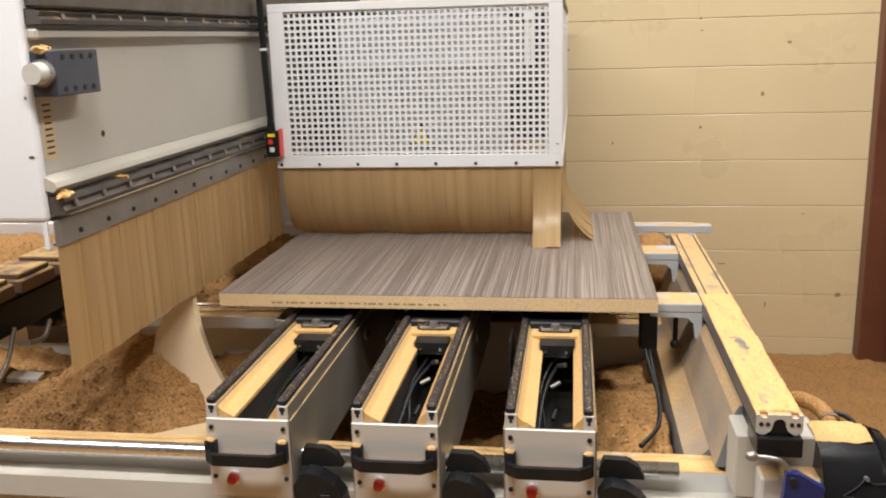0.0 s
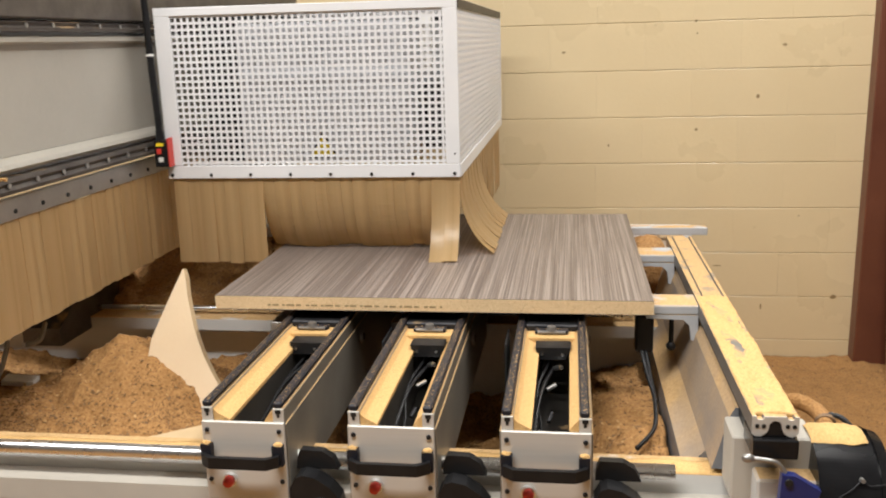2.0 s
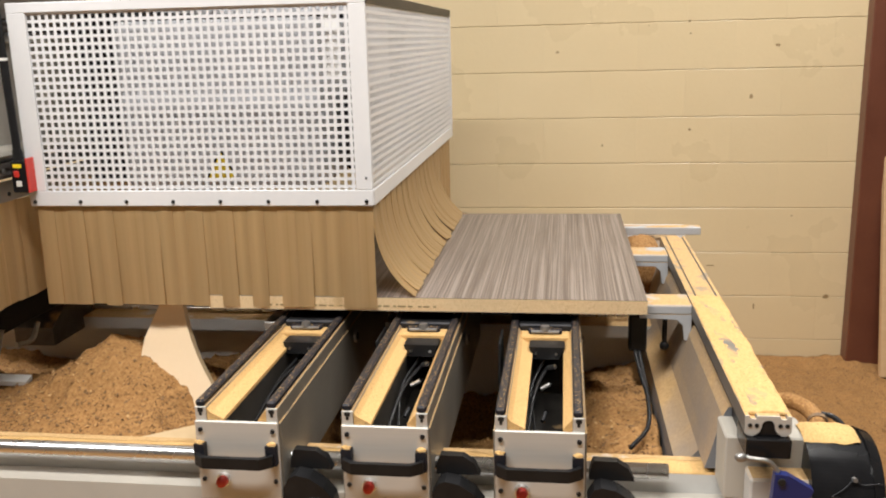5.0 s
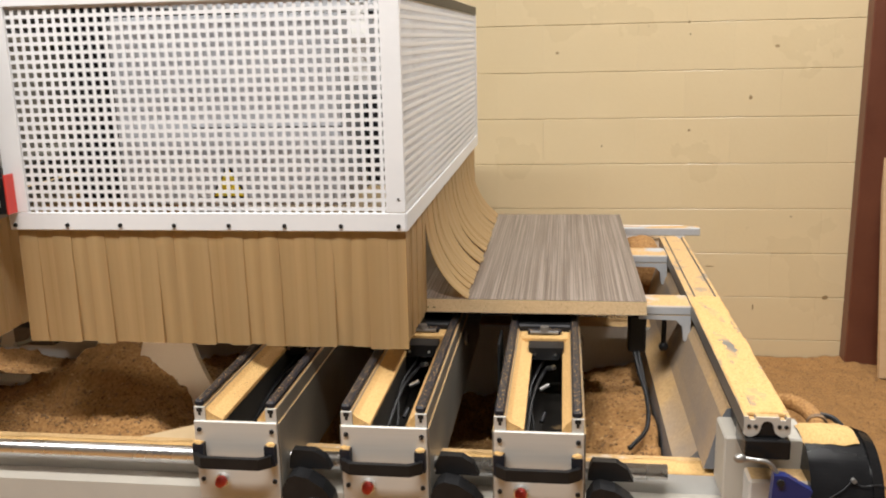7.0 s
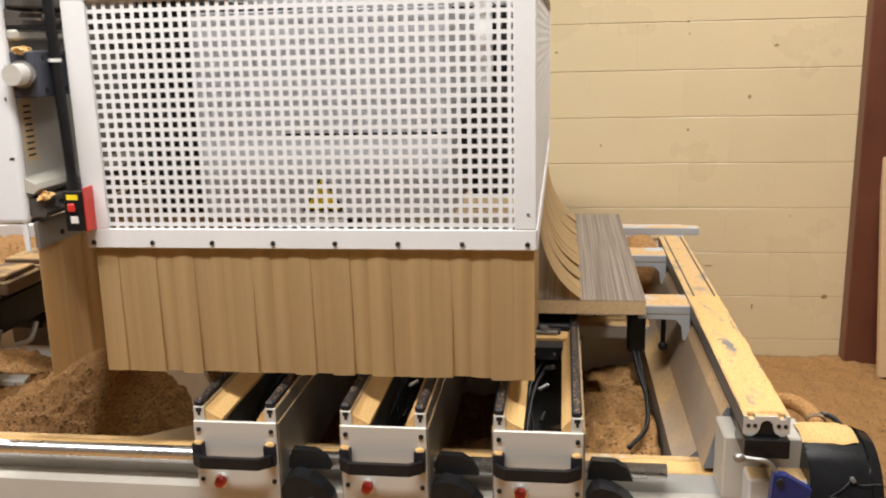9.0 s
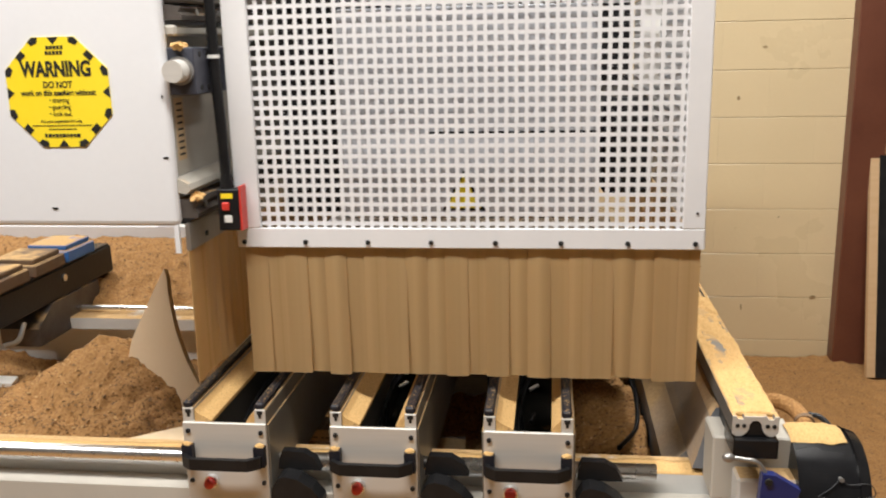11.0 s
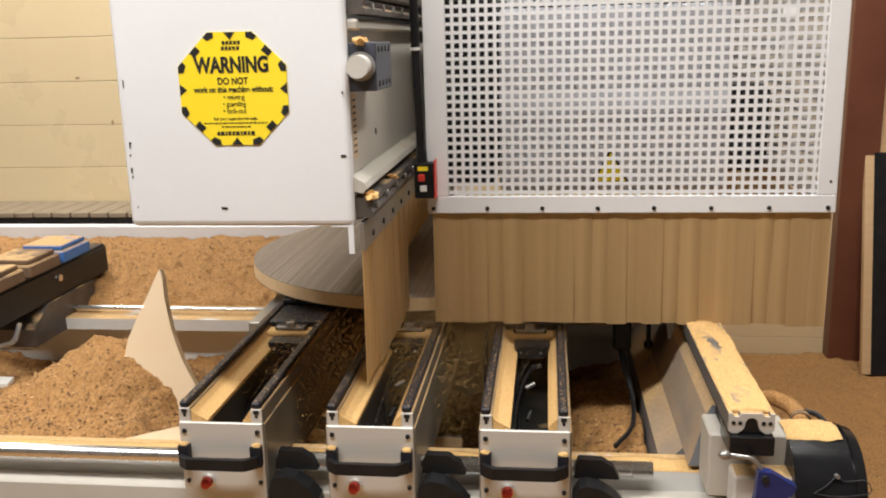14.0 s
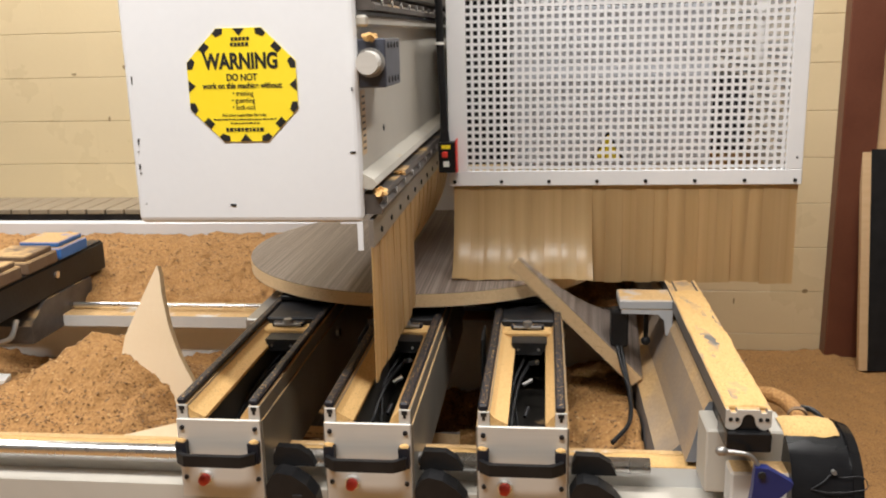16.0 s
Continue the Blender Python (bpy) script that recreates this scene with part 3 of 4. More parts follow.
for material, n, seed, what in (("chip_dark", 3400, 1, "dark brown wood chips strewn over the sawdust"), ("chip_pale", 900, 2, "pale wood chips strewn over the sawdust")):
    spots = []
    while len(spots) < n:
        x, y = rng.uniform(-1.7, 0.2), rng.uniform(1.57, 2.3)
        if material == "chip_dark" and rng.random() > math.exp(-((y - 1.62) / 0.18) ** 2) + 0.25:
            continue
        spots.append((x, y, pit(x, y)))
    scatter_chips("wood_chips", what, spots, material, seed)
spots = []
while len(spots) < 2200:
    x, y = rng.uniform(-1.9, -0.3), rng.uniform(2.48, 2.93)
    spots.append((x, y, bank(x, y)))
scatter_chips("wood_chips", "brown wood chips on the bank of sawdust", spots, "chip_dark", 3)
spots = []
while len(spots) < 2600:
    x, y = rng.uniform(0.47, 1.5), rng.uniform(2.0, 4.0)
    spots.append((x, y, layer(x, y)))
scatter_chips("wood_chips", "brown wood chips on the floor", spots, "chip_dark", 4)
# ---- the workpiece: a round top being cut out of a square board ----
PCX, PCY, PTOP, PTH = -0.3145, 2.3640, 0.940, 0.032
HX, HY, RAD = 0.4955, 0.4865, 0.484


def board(label, outline, group=""):
    """A board of the given outline: a chipboard core between two thin laminate sheets."""
    t = thing("round_tabletop" if not group else "offcut", label, "tabletop" if not group else "offcut", HOME, group=group)
    part("laminate_top", prism(outline, -0.0010, 0.0, "z"), "laminate", t, "streaked grey-brown laminate")
    part("core", prism(outline, -PTH + 0.001, -0.0010, "z"), "chipboard", t, "pale raw chipboard core")
    part("laminate_underside", prism(outline, -PTH, -PTH + 0.001, "z"), "laminate", t, "streaked grey-brown laminate")
    return t


def arc(a0, a1, r, n=40):
    return [(r * math.cos(radians(a0 + (a1 - a0) * k / n)), r * math.sin(radians(a0 + (a1 - a0) * k / n))) for k in range(n + 1)]


HOME = pose(PCX, PCY, PTOP)
top_disc = board("round board with streaked grey-brown laminate and raw chipboard edge", arc(0, 357.5, RAD, 143))
RG = RAD + 0.00015
TIP = 0.0985
a_tip = math.degrees(math.atan2(-math.sqrt(RG ** 2 - TIP ** 2), TIP))
corner_fr = board("corner offcut of streaked grey-brown laminated chipboard, dropping free", [(TIP, -HY), (HX, -HY), (HX, 0.0)] + arc(0, a_tip, RG), "board offcuts")
corner_fl = board("corner offcut of streaked grey-brown laminated chipboard", [(-HX, -HY), (TIP - 0.00015, -HY)] + arc(a_tip - 0.1, -180, RG) + [(-HX, 0.0)], "board offcuts")
corner_bl = board("corner offcut of streaked grey-brown laminated chipboard", [(-HX, HY), (-HX, 0.00015)] + arc(180, 90, RG) + [(0.0, HY)], "board offcuts")
corner_br = board("corner of the board not yet cut from the round top", [(HX, HY), (0.00015, HY)] + arc(90, 0, RG) + [(HX, 0.00015)], "board offcuts")
# stamped line on the front edge of the board, too small to read
k = 0
xs = -HX + 0.125
while xs < TIP - 0.06:
    w = (0.008, 0.014, 0.006, 0.018, 0.011)[k % 5]
    part("stamp_bar", box(xs, xs + w, -HY - 0.0006, -HY, -0.0225, -0.0188), "scuff", corner_fl)
    xs, k = xs + w + (0.004, 0.009, 0.004, 0.005, 0.012)[k % 5], k + 1


def pod(x, y):
    p = thing("vacuum_pod", "black vacuum pod on a work support", "vacuum pod", pose(x, y, 0.887), group="vacuum pods")
    part("body", box(-0.06, 0.06, -0.07, 0.07, 0.0, 0.013, 0.003), "black", p)
    part("seal", box(-0.05, 0.05, -0.06, 0.06, 0.013, 0.0205, 0.002), "dusty_black", p)
    return p


for x in (-0.572, -0.305, -0.038):
    for y in (2.06, 2.45):
        pod(x, y)

# ---- curtain strips: an upper piece, and a flap hinged to it ----
SEG, SEGS = 0.0158, 15


def strip_mesh(w, length, k):
    """A thin strip piece hanging from its top edge, slightly dished across its width and bowed along its length."""
    bm = bmesh.new()
    n, rows = 6, []
    for j in range(5):
        v = j / 4
        f, b = [], []
        for i in range(n + 1):
            u = i / n * 2 - 1
            y = -0.0012 * (1 - u * u) + 0.0005 * math.sin(2.6 * u + k) + 0.0005 * v * (1 - v)
            f.append(bm.verts.new((u * w / 2, y, -length * v)))
            b.append(bm.verts.new((u * w / 2, y + 0.0012, -length * v)))
        rows.append((f, b))
    for (f0, b0), (f1, b1) in zip(rows, rows[1:]):
        for i in range(n):
            bm.faces.new((f0[i], f1[i], f1[i + 1], f0[i + 1]))
            bm.faces.new((b0[i], b0[i + 1], b1[i + 1], b1[i]))
        bm.faces.new((f0[0], b0[0], b1[0], f1[0]))
        bm.faces.new((f0[n], f1[n], b1[n], b0[n]))
    bmesh.ops.recalc_face_normals(bm, faces=bm.faces)
    for e in bm.edges:
        e.smooth = e.calc_face_angle(0) < 0.6
    return mesh_of("strip", bm, "strip%d" % k, True)


STRIP = [strip_mesh(0.0395, SEG + 0.0004, k) for k in range(5)]
STRIPS = []  # pieces from the top down, rest pose, place of the top edge, side, index


def hang(parent, x, y, z, side, i):
    turn = {"front": 0, "right": 90, "beam": 90}[side]
    wob = noise.noise((i * 3.7, 1.3 * turn + len(side), 0.4))
    m = pose(x, y, z - 0.002 + 0.005 * wob, 0, 0.4 * wob, turn + 0.4 * wob) @ pose(0, 0.0014 * (i % 2), 0)
    kind = STRIP[(i * i + 3 * i) // 2 % 5]
    pieces = [share("curtain_strip", kind, parent, m)]
    for k in range(1, SEGS):
        pieces.append(share("strip_segment", kind, pieces[0], pose(0, 0, -SEG * k)))
    STRIPS.append((pieces, m, (x, y), side, i))


# ---- the gantry: a beam along the depth, sliding sideways ----
gantry = thing("gantry", "white enamelled gantry beam with guide rails and a hanging curtain", "gantry", pose(-0.82, 0, 0))
beam = part("beam", box(-0.457, -0.083, 1.395, 3.72, 1.208, 1.86, 0.018, 3), "white", gantry)
part("end_cover", box(-0.4635, -0.0795, 1.393, 1.412, 1.2045, 1.86, 0.010, 3), "white", gantry, "white enamelled end cover with chipped edges")
part("column", box(-0.44, -0.10, 3.15, 3.70, 0.03, 1.215, 0.006), "white", gantry)
part("side_lip", prism([(-0.085, 1.262), (-0.066, 1.258), (-0.058, 1.266), (-0.062, 1.275), (-0.085, 1.288)], 1.40, 3.70, "y"), "cream", gantry, "cream painted lip")
part("upper_lip", box(-0.085, -0.062, 1.405, 3.70, 1.515, 1.533, 0.004), "cream", gantry)
r1 = part("lower_guide_rail", prism([(-0.085, 1.217), (-0.052, 1.217), (-0.050, 1.225), (-0.056, 1.233), (-0.050, 1.241), (-0.052, 1.250), (-0.085, 1.250)], 1.405, 3.70, "y"), "rail_steel", gantry, "dark steel guide rail with bolt holes")
r2 = part("upper_guide_rail", prism([(-0.085, 1.540), (-0.052, 1.540), (-0.050, 1.548), (-0.056, 1.553), (-0.050, 1.560), (-0.085, 1.566)], 1.405, 3.70, "y"), "rail_steel", gantry, "dark steel guide rail with bolt holes")
p1 = part("curtain_plate", prism([(-0.074, 1.162), (-0.066, 1.162), (-0.066, 1.208), (-0.074, 1.208)], 1.400, 3.70, "y"), "steel", gantry, "steel plate that holds the curtain")
part("end_bracket", prism([(-0.092, 1.158), (-0.083, 1.158), (-0.083, 1.207), (-0.120, 1.207), (-0.120, 1.203), (-0.092, 1.203)], 1.396, 1.400, "y"), "white", gantry)
for j in range(22):
    y = 1.47 + j * 0.1
    part("bolt", cyl((-0.066, y, 1.178), (-0.0635, y, 1.178), 0.005, seg=10), "ink", p1)
    part("bolt", cyl((-0.051, y - 0.03, 1.235), (-0.0485, y - 0.03, 1.235), 0.006, seg=10), "steel", r1)
    part("bolt", cyl((-0.051, y, 1.553), (-0.0485, y, 1.553), 0.005, seg=10), "steel", r2)
# sheet added over the white beam, its grey tone giving the side's shade
part("shaded_side_panel", box(-0.084, -0.0818, 1.412, 3.70, 1.288, 1.515), "cream", gantry, "added grey-cream panel toned for the beam's shaded side")
part("upper_housing", box(-0.084, -0.052, 1.412, 3.70, 1.567, 1.75, 0.004), "rail_steel", gantry, "dark steel housing")
vb = part("valve_block", box(-0.085, -0.036, 1.405, 1.545, 1.421, 1.497, 0.002), "valve", gantry, "blue-grey valve block with screws")
kn = part("knob", cyl((-0.060, 1.405, 1.460), (-0.060, 1.372, 1.460), 0.019, 0.0175, 24), "alu", vb, "round chromed knob")
part("knob_collar", cyl((-0.060, 1.408, 1.460), (-0.060, 1.398, 1.460), 0.023, 0.023, 24), "steel", vb)
part("brass_fitting", cyl((-0.058, 1.545, 1.468), (-0.058, 1.565, 1.468), 0.012, seg=12), "tan_label", vb)
for y in (1.43, 1.46, 1.49, 1.52):
    for z in (1.432, 1.486):
        part("screw", cyl((-0.036, y, z), (-0.0345, y, z), 0.005, seg=8), "ink", vb)
heap_bits = [(-0.062, 1.41, 1.499, 0.014), (-0.055, 1.415, 1.252, 0.013), (-0.056, 1.62, 1.252, 0.010)]
for x, y, z, r in heap_bits:
    bm = bmesh.new()
    bmesh.ops.create_icosphere(bm, subdivisions=3, radius=r, matrix=pose(x, y, z) @ Matrix.Diagonal((0.8, 1.5, 0.45, 1)))
    for v in bm.verts:
        v.co += Vector((noise.noise(v.co * 160), noise.noise(v.co * 170 + Vector((3, 1, 2))), noise.noise(v.co * 150))) * 0.007
    part("sawdust_clump", bm, "dustbed", gantry, "clump of sawdust")
lb = part("label_strip", box(-0.0818, -0.0811, 1.418, 1.452, 1.312, 1.416), "tan_label", gantry, "tan label with lines of small print")
for j in range(9):
    part("print_bar", box(-0.0811, -0.0808, 1.424, 1.446, 1.320 + j * 0.0105, 1.3235 + j * 0.0105), "ink", lb)
part("cable_hole", cyl((-0.0820, 1.614, 1.337), (-0.0808, 1.614, 1.337), 0.006, seg=12), "ink", gantry)
for x, z, w, h in ((-0.0925, 1.3205, 0.006, 0.0022), (-0.0895, 1.42, 0.0016, 0.004), (-0.295, 1.2355, 0.004, 0.0025), (-0.450, 1.34, 0.0012, 0.006), (-0.4515, 1.30, 0.0018, 0.006), (-0.4505, 1.44, 0.0012, 0.009), (-0.449, 1.345, 0.002, 0.002), (-0.4515, 1.325, 0.002, 0.0012), (-0.451, 1.289, 0.0015, 0.002), (-0.447, 1.238, 0.0016, 0.0012), (-0.30, 1.2358, 0.003, 0.002)):
    part("chip_mark", box(x - 0.7 * w, x + 0.7 * w, 1.3918, 1.3932, z - 0.7 * h, z + 0.7 * h), "ink", beam)
for j in range(33):
    hang(gantry, -0.070, 1.418 + j * 0.0360, 1.164, "beam", j)


def octagon(r):
    return [(r * math.cos(radians(22.5 + 45 * k)), r * math.sin(radians(22.5 + 45 * k))) for k in range(8)]


def lettering(body, size, x, z, y, parent, material, align="CENTER", bold=0.0, tall=1.2):
    """Raised print on a face that looks towards -y."""
    cu = bpy.data.curves.new("print", "FONT")
    cu.body, cu.size, cu.align_x, cu.align_y, cu.extrude, cu.offset = body, size, align, "CENTER", 0.0002, bold
    ob = bpy.data.objects.new("print_shape", cu)
    scene.collection.objects.link(ob)
    me = bpy.data.meshes.new_from_object(ob.evaluated_get(bpy.context.evaluated_depsgraph_get()))
    bpy.data.objects.remove(ob)
    for v in me.vertices:
        v.co.y *= tall
    me.materials.clear()
    me.materials.append(M[material])
    o = new("printed_line", me)
    o.parent = parent
    o.matrix_basis = pose(x, y, z, 90, 0, 0)
    return o


SX, SZ, SY = -0.2665, 1.429, 1.3928
sign = part("warning_sign", prism([(SX + x, SZ + z) for x, z in octagon(0.0965)], SY - 0.0012, SY, "y"), "yellow", gantry, "yellow octagonal warning sign with black lettering and chevrons")
for k in range(8):
    a0 = 45 * k
    for off, tilt in ((-22.5, 0), (0, 1)):
        a = radians(a0 + off)
        rr = 0.0965 if not tilt else 0.0965 * math.cos(radians(22.5))
        cx_, cz_ = SX + (rr - 0.009) * math.cos(a), SZ + (rr - 0.009) * math.sin(a)
        tx, tz = -math.sin(a), math.cos(a)
        nx_, nz_ = math.cos(a), math.sin(a)
        q = ([(-0.0095, 0.0085), (0.0095, 0.0085), (0.0, -0.003)] if k % 2 == 0 else [(-0.0075, -0.002), (0.0075, -0.002), (0.0075, 0.0085), (-0.0075, 0.0085)]) if tilt else [(-0.006, -0.003), (0.006, -0.003), (0.0095, 0.0045), (0.0, 0.0085), (-0.0095, 0.0045)]
        part("chevron", prism([(cx_ + u * tx + w * nx_, cz_ + u * tz + w * nz_) for u, w in q], SY - 0.0018, SY - 0.0012, "y"), "ink", sign)
YL = SY - 0.0016
lettering("WARNING", 0.0250, SX, SZ + 0.037, YL, sign, "ink", bold=0.0010, tall=1.34)
lettering("DO NOT", 0.0125, SX, SZ + 0.0125, YL, sign, "ink", bold=0.0003)
lettering("work on this machine without:", 0.0105, SX, SZ - 0.0005, YL, sign, "ink", bold=0.0003)
lettering("• training", 0.0095, SX, SZ - 0.0125, YL, sign, "ink")
lettering("• guarding", 0.0095, SX, SZ - 0.0235, YL, sign, "ink")
lettering("• lock-out", 0.0095, SX, SZ - 0.0345, YL, sign, "ink")
lettering("Ask your supervisor for help.", 0.0062, SX, SZ - 0.0465, YL, sign, "ink")
for (a, b, z, h) in ((-0.052, 0.052, -0.0535, 0.0018), (-0.024, 0.024, -0.0595, 0.0018), (-0.032, 0.032, -0.070, 0.006)):
    x = a
    i = 0
    while x < b:
        w = (0.004, 0.006, 0.003, 0.005)[i % 4]
        part("print_bar", box(SX + x, SX + min(x + w, b), YL - 0.0003, YL + 0.0004, SZ + z - h / 2, SZ + z + h / 2), "ink", sign)
        x, i = x + w + 0.0018, i + 1
for z, w in ((0.064, 0.03), (0.0725, 0.026)):
    x = -w / 2
    while x < w / 2:
        part("print_bar", box(SX + x, SX + x + 0.0045, YL - 0.0003, YL + 0.0004, SZ + z - 0.0028, SZ + z + 0.0028), "ink", sign)
        x += 0.0062

# ---- the head: a perforated guard round the spindle, with strips below ----
head = thing("spindle_guard", "white perforated sheet guard round the cutting head with hanging plastic strips", "machine guard", pose(-0.82, 2.4, 1.16))
GX0, GX1, GD, GZ0, GZ1 = -0.0125, 0.7905, 1.40, -0.010, 0.440


def perforated(nx, nz, pitch, hole, thick):
    """A sheet with square holes, in the x-z plane from the origin; solid all through."""
    bm = bmesh.new()
    cuts = lambda n: [v for i in range(n) for v in (i * pitch, i * pitch + pitch - hole)] + [n * pitch, n * pitch + pitch - hole]
    xs, zs = cuts(nx), cuts(nz)
    f = [[bm.verts.new((x, 0, z)) for x in xs] for z in zs]
    b = [[bm.verts.new((x, thick, z)) for x in xs] for z in zs]
    solid = lambda i, j: 0 <= i < len(xs) - 1 and 0 <= j < len(zs) - 1 and (i % 2 == 0 or j % 2 == 0)
    for j in range(len(zs) - 1):
        for i in range(len(xs) - 1):
            if not solid(i, j):
                continue
            bm.faces.new((f[j][i], f[j][i + 1], f[j + 1][i + 1], f[j + 1][i]))
            bm.faces.new((b[j][i], b[j + 1][i], b[j + 1][i + 1], b[j][i + 1]))
            if not solid(i - 1, j):
                bm.faces.new((f[j][i], f[j + 1][i], b[j + 1][i], b[j][i]))
            if not solid(i + 1, j):
                bm.faces.new((f[j][i + 1], b[j][i + 1], b[j + 1][i + 1], f[j + 1][i + 1]))
            if not solid(i, j - 1):
                bm.faces.new((f[j][i], b[j][i], b[j][i + 1], f[j][i + 1]))
            if not solid(i, j + 1):
                bm.faces.new((f[j + 1][i], f[j + 1][i + 1], b[j + 1][i + 1], b[j + 1][i]))
    return bm


PITCH, HOLE = 0.0167, 0.0101
sheet = part("front_sheet", perforated(45, 25, PITCH, HOLE, 0.0015), "guard", head, "white sheet with rows of square holes")
sheet.matrix_basis = pose(0.0085, 0.0005, 0.0124)
side = part("side_sheet", perforated(82, 25, PITCH, HOLE, 0.0015), "guard", head, "white sheet with rows of square holes")
side.matrix_basis = pose(0.789, 0.008, 0.0124, 0, 0, 90)
part("bottom_bar", box(GX0, GX1, -0.006, 0.0, GZ0, 0.0255, 0.0015), "guard", head)
part("left_bar", box(GX0, 0.0315, -0.006, 0.0, 0.0255, 0.418, 0.0015), "guard", head)
part("right_bar", box(0.753, GX1, -0.006, 0.0, 0.0255, 0.418, 0.0015), "guard", head)
part("top_bar", box(GX0, GX1, -0.006, 0.0, 0.418, GZ1, 0.0015), "guard", head)
part("side_bar", box(0.7885, 0.7925, 0.0, GD, GZ0, 0.0245, 0.001), "guard", head)
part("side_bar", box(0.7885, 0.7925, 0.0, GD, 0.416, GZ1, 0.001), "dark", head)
part("side_bar", box(0.7885, 0.7925, GD - 0.02, GD, 0.0245, 0.416, 0.001), "guard", head)
# back sheet toned dark, for the shade inside the guard
part("shade_back_sheet", box(GX0 + 0.004, GX1 - 0.006, GD, GD + 0.003, GZ0, GZ1), "dark", head)
# unseen top, added with holes to let part of the lamplight inside
top = part("light_passing_top", perforated(46, 82, PITCH, HOLE, 0.0015), "guard", head, "white sheet with rows of square holes")
top.matrix_basis = pose(0.006, 1.394, 0.4385, 90, 0, 0)
# added black box: stands in for the shade behind the left-hand holes
part("shade_box", box(0.0, 0.112, 0.25, GD - 0.02, 0.005, 0.43), "black", head, "black box added for the shade behind the left holes")
for j in range(8):
    x = 0.7757 * j / 7
    part("bolt", cyl((x, -0.006, 0.0), (x, -0.0088, 0.0), 0.0046, 0.0038, 12), "ink", head)
part("rivet", cyl((0.777, -0.006, 0.052), (0.777, -0.0075, 0.052), 0.0025, seg=8), "ink", head)
cover = part("spindle_cover", box(0.125, 0.625, 0.20, 1.1, 0.0, 0.40, 0.012, 2), "cover", head, "pale spindle cover seen through the holes")
tri = part("hazard_triangle", prism([(0.328, 0.018), (0.412, 0.018), (0.370, 0.096)], 0.1985, 0.2, "y"), "ink", cover, "yellow and black hazard triangle")
part("triangle_face", prism([(0.336, 0.0225), (0.404, 0.0225), (0.370, 0.086)], 0.1979, 0.1985, "y"), "yellow", tri)
part("cover_seam", box(0.30, 0.625, 0.1985, 0.2002, 0.165, 0.170), "dark", cover)
part("paper_tag", box(0.685, 0.715, 0.06, 0.062, 0.26, 0.41), "paper", head, "white paper tag inside the guard")
# added dark box that fills the dark band behind the right-hand holes
part("dark_fill_box", box(0.64, 0.74, 0.35, 1.0, 0.02, 0.22, 0.01), "dark", head)
sw = part("switch_box", box(-0.034, 0.006, -0.032, -0.004, 0.026, 0.098, 0.002), "black", head, "black switch box with red rocker and yellow label")
part("yellow_tab", box(-0.027, -0.006, -0.0328, -0.032, 0.082, 0.091), "yellow", sw)
part("rocker", box(-0.026, -0.012, -0.036, -0.032, 0.061, 0.076, 0.002), "red", sw, "red rocker switch")
part("white_tab", box(-0.023, -0.009, -0.0335, -0.032, 0.040, 0.053, 0.001), "paper", sw)
part("red_plate", box(0.0062, 0.0095, -0.036, -0.0062, 0.026, 0.104, 0.001), "red", head, "red plastic backing plate")
part("conduit", tube(curve_pts([(-0.020, -0.018, 0.098), (-0.021, -0.018, 0.18), (-0.025, -0.016, 0.29), (-0.028, -0.014, 0.47)], 30), 0.0085, 10, 0.14), "black", head, "black corrugated cable conduit", True)
part("conduit_gland", cyl((-0.020, -0.018, 0.098), (-0.020, -0.018, 0.122), 0.012, 0.010, 12), "black", head)
part("cable_tie", cyl((-0.027, -0.016, 0.318), (-0.027, -0.016, 0.324), 0.011, seg=12), "paper", head)
for j in range(22):
    hang(head, 0.017 + j * 0.0357, 0.004, -0.006, "front", j)
for j in range(37):
    hang(head, 0.784, 0.026 + j * 0.0365, -0.006, "right", j)

# ---- things round the machine ----
post = thing("door_1", "dark brown painted door frame post with chipped edges", "door frame", bm=box(1.252, 1.40, 3.95, 4.034, 0.03, 3.4, 0.004), material="door", kind="structure")
thing("plywood_sheet", "tall raw plywood sheet standing against the wall", "board", pose(1.402, 3.985, 0.05), box(0, 0.9, 0, 0.02, 0, 2.3, 0.001), "plywood")
dp = thing("dark_panel", "black faced board with a raw wooden edge leaning on the wall", "board", pose(1.342, 3.77, 0.05, -11, 0, 0))
part("core", box(0, 0.8, 0.001, 0.03, 0, 0.95, 0.001), "plywood", dp)
part("face", box(0.036, 0.8, -0.003, 0.001, 0, 0.95), "black", dp, "black laminated face")
bench = thing("low_bench", "low bench with a weathered slatted timber top along the wall", "bench")
for j in range(40):
    part("slat", box(-4.3 + j * 0.09, -4.3 + j * 0.09 + 0.08, 3.72, 4.02, 0.752, 0.775, 0.003), "slat", bench)
part("apron", box(-4.3, -0.71, 3.73, 3.76, 0.64, 0.752), "dark", bench)
for x in (-4.25, -2.5, -0.8):
    part("leg", box(x, x + 0.06, 3.75, 3.81, 0.03, 0.752), "dark", bench)

lc = thing("support_console", "dark work support further along the bed with brown pads", "work support", pose(-1.52, 1.15, 0.70), group="work supports")
part("body", box(0.0, 0.12, 0.0, 1.47, 0.10, 0.186, 0.004), "black", lc)
part("rubber_top", box(0.0, 0.118, 0.01, 1.46, 0.186, 0.193, 0.002), "dusty_black", lc)
part("foot", prism([(1.02, 0.0), (1.02, 0.05), (1.10, 0.10), (1.36, 0.10), (1.36, 0.0)], 0.01, 0.125, "x"), "rail_steel", lc)
part("foot_lever", tube(curve_pts([(0.13, 0.95, 0.09), (0.14, 0.90, 0.06), (0.135, 0.84, 0.065)]), 0.007), "steel", lc)
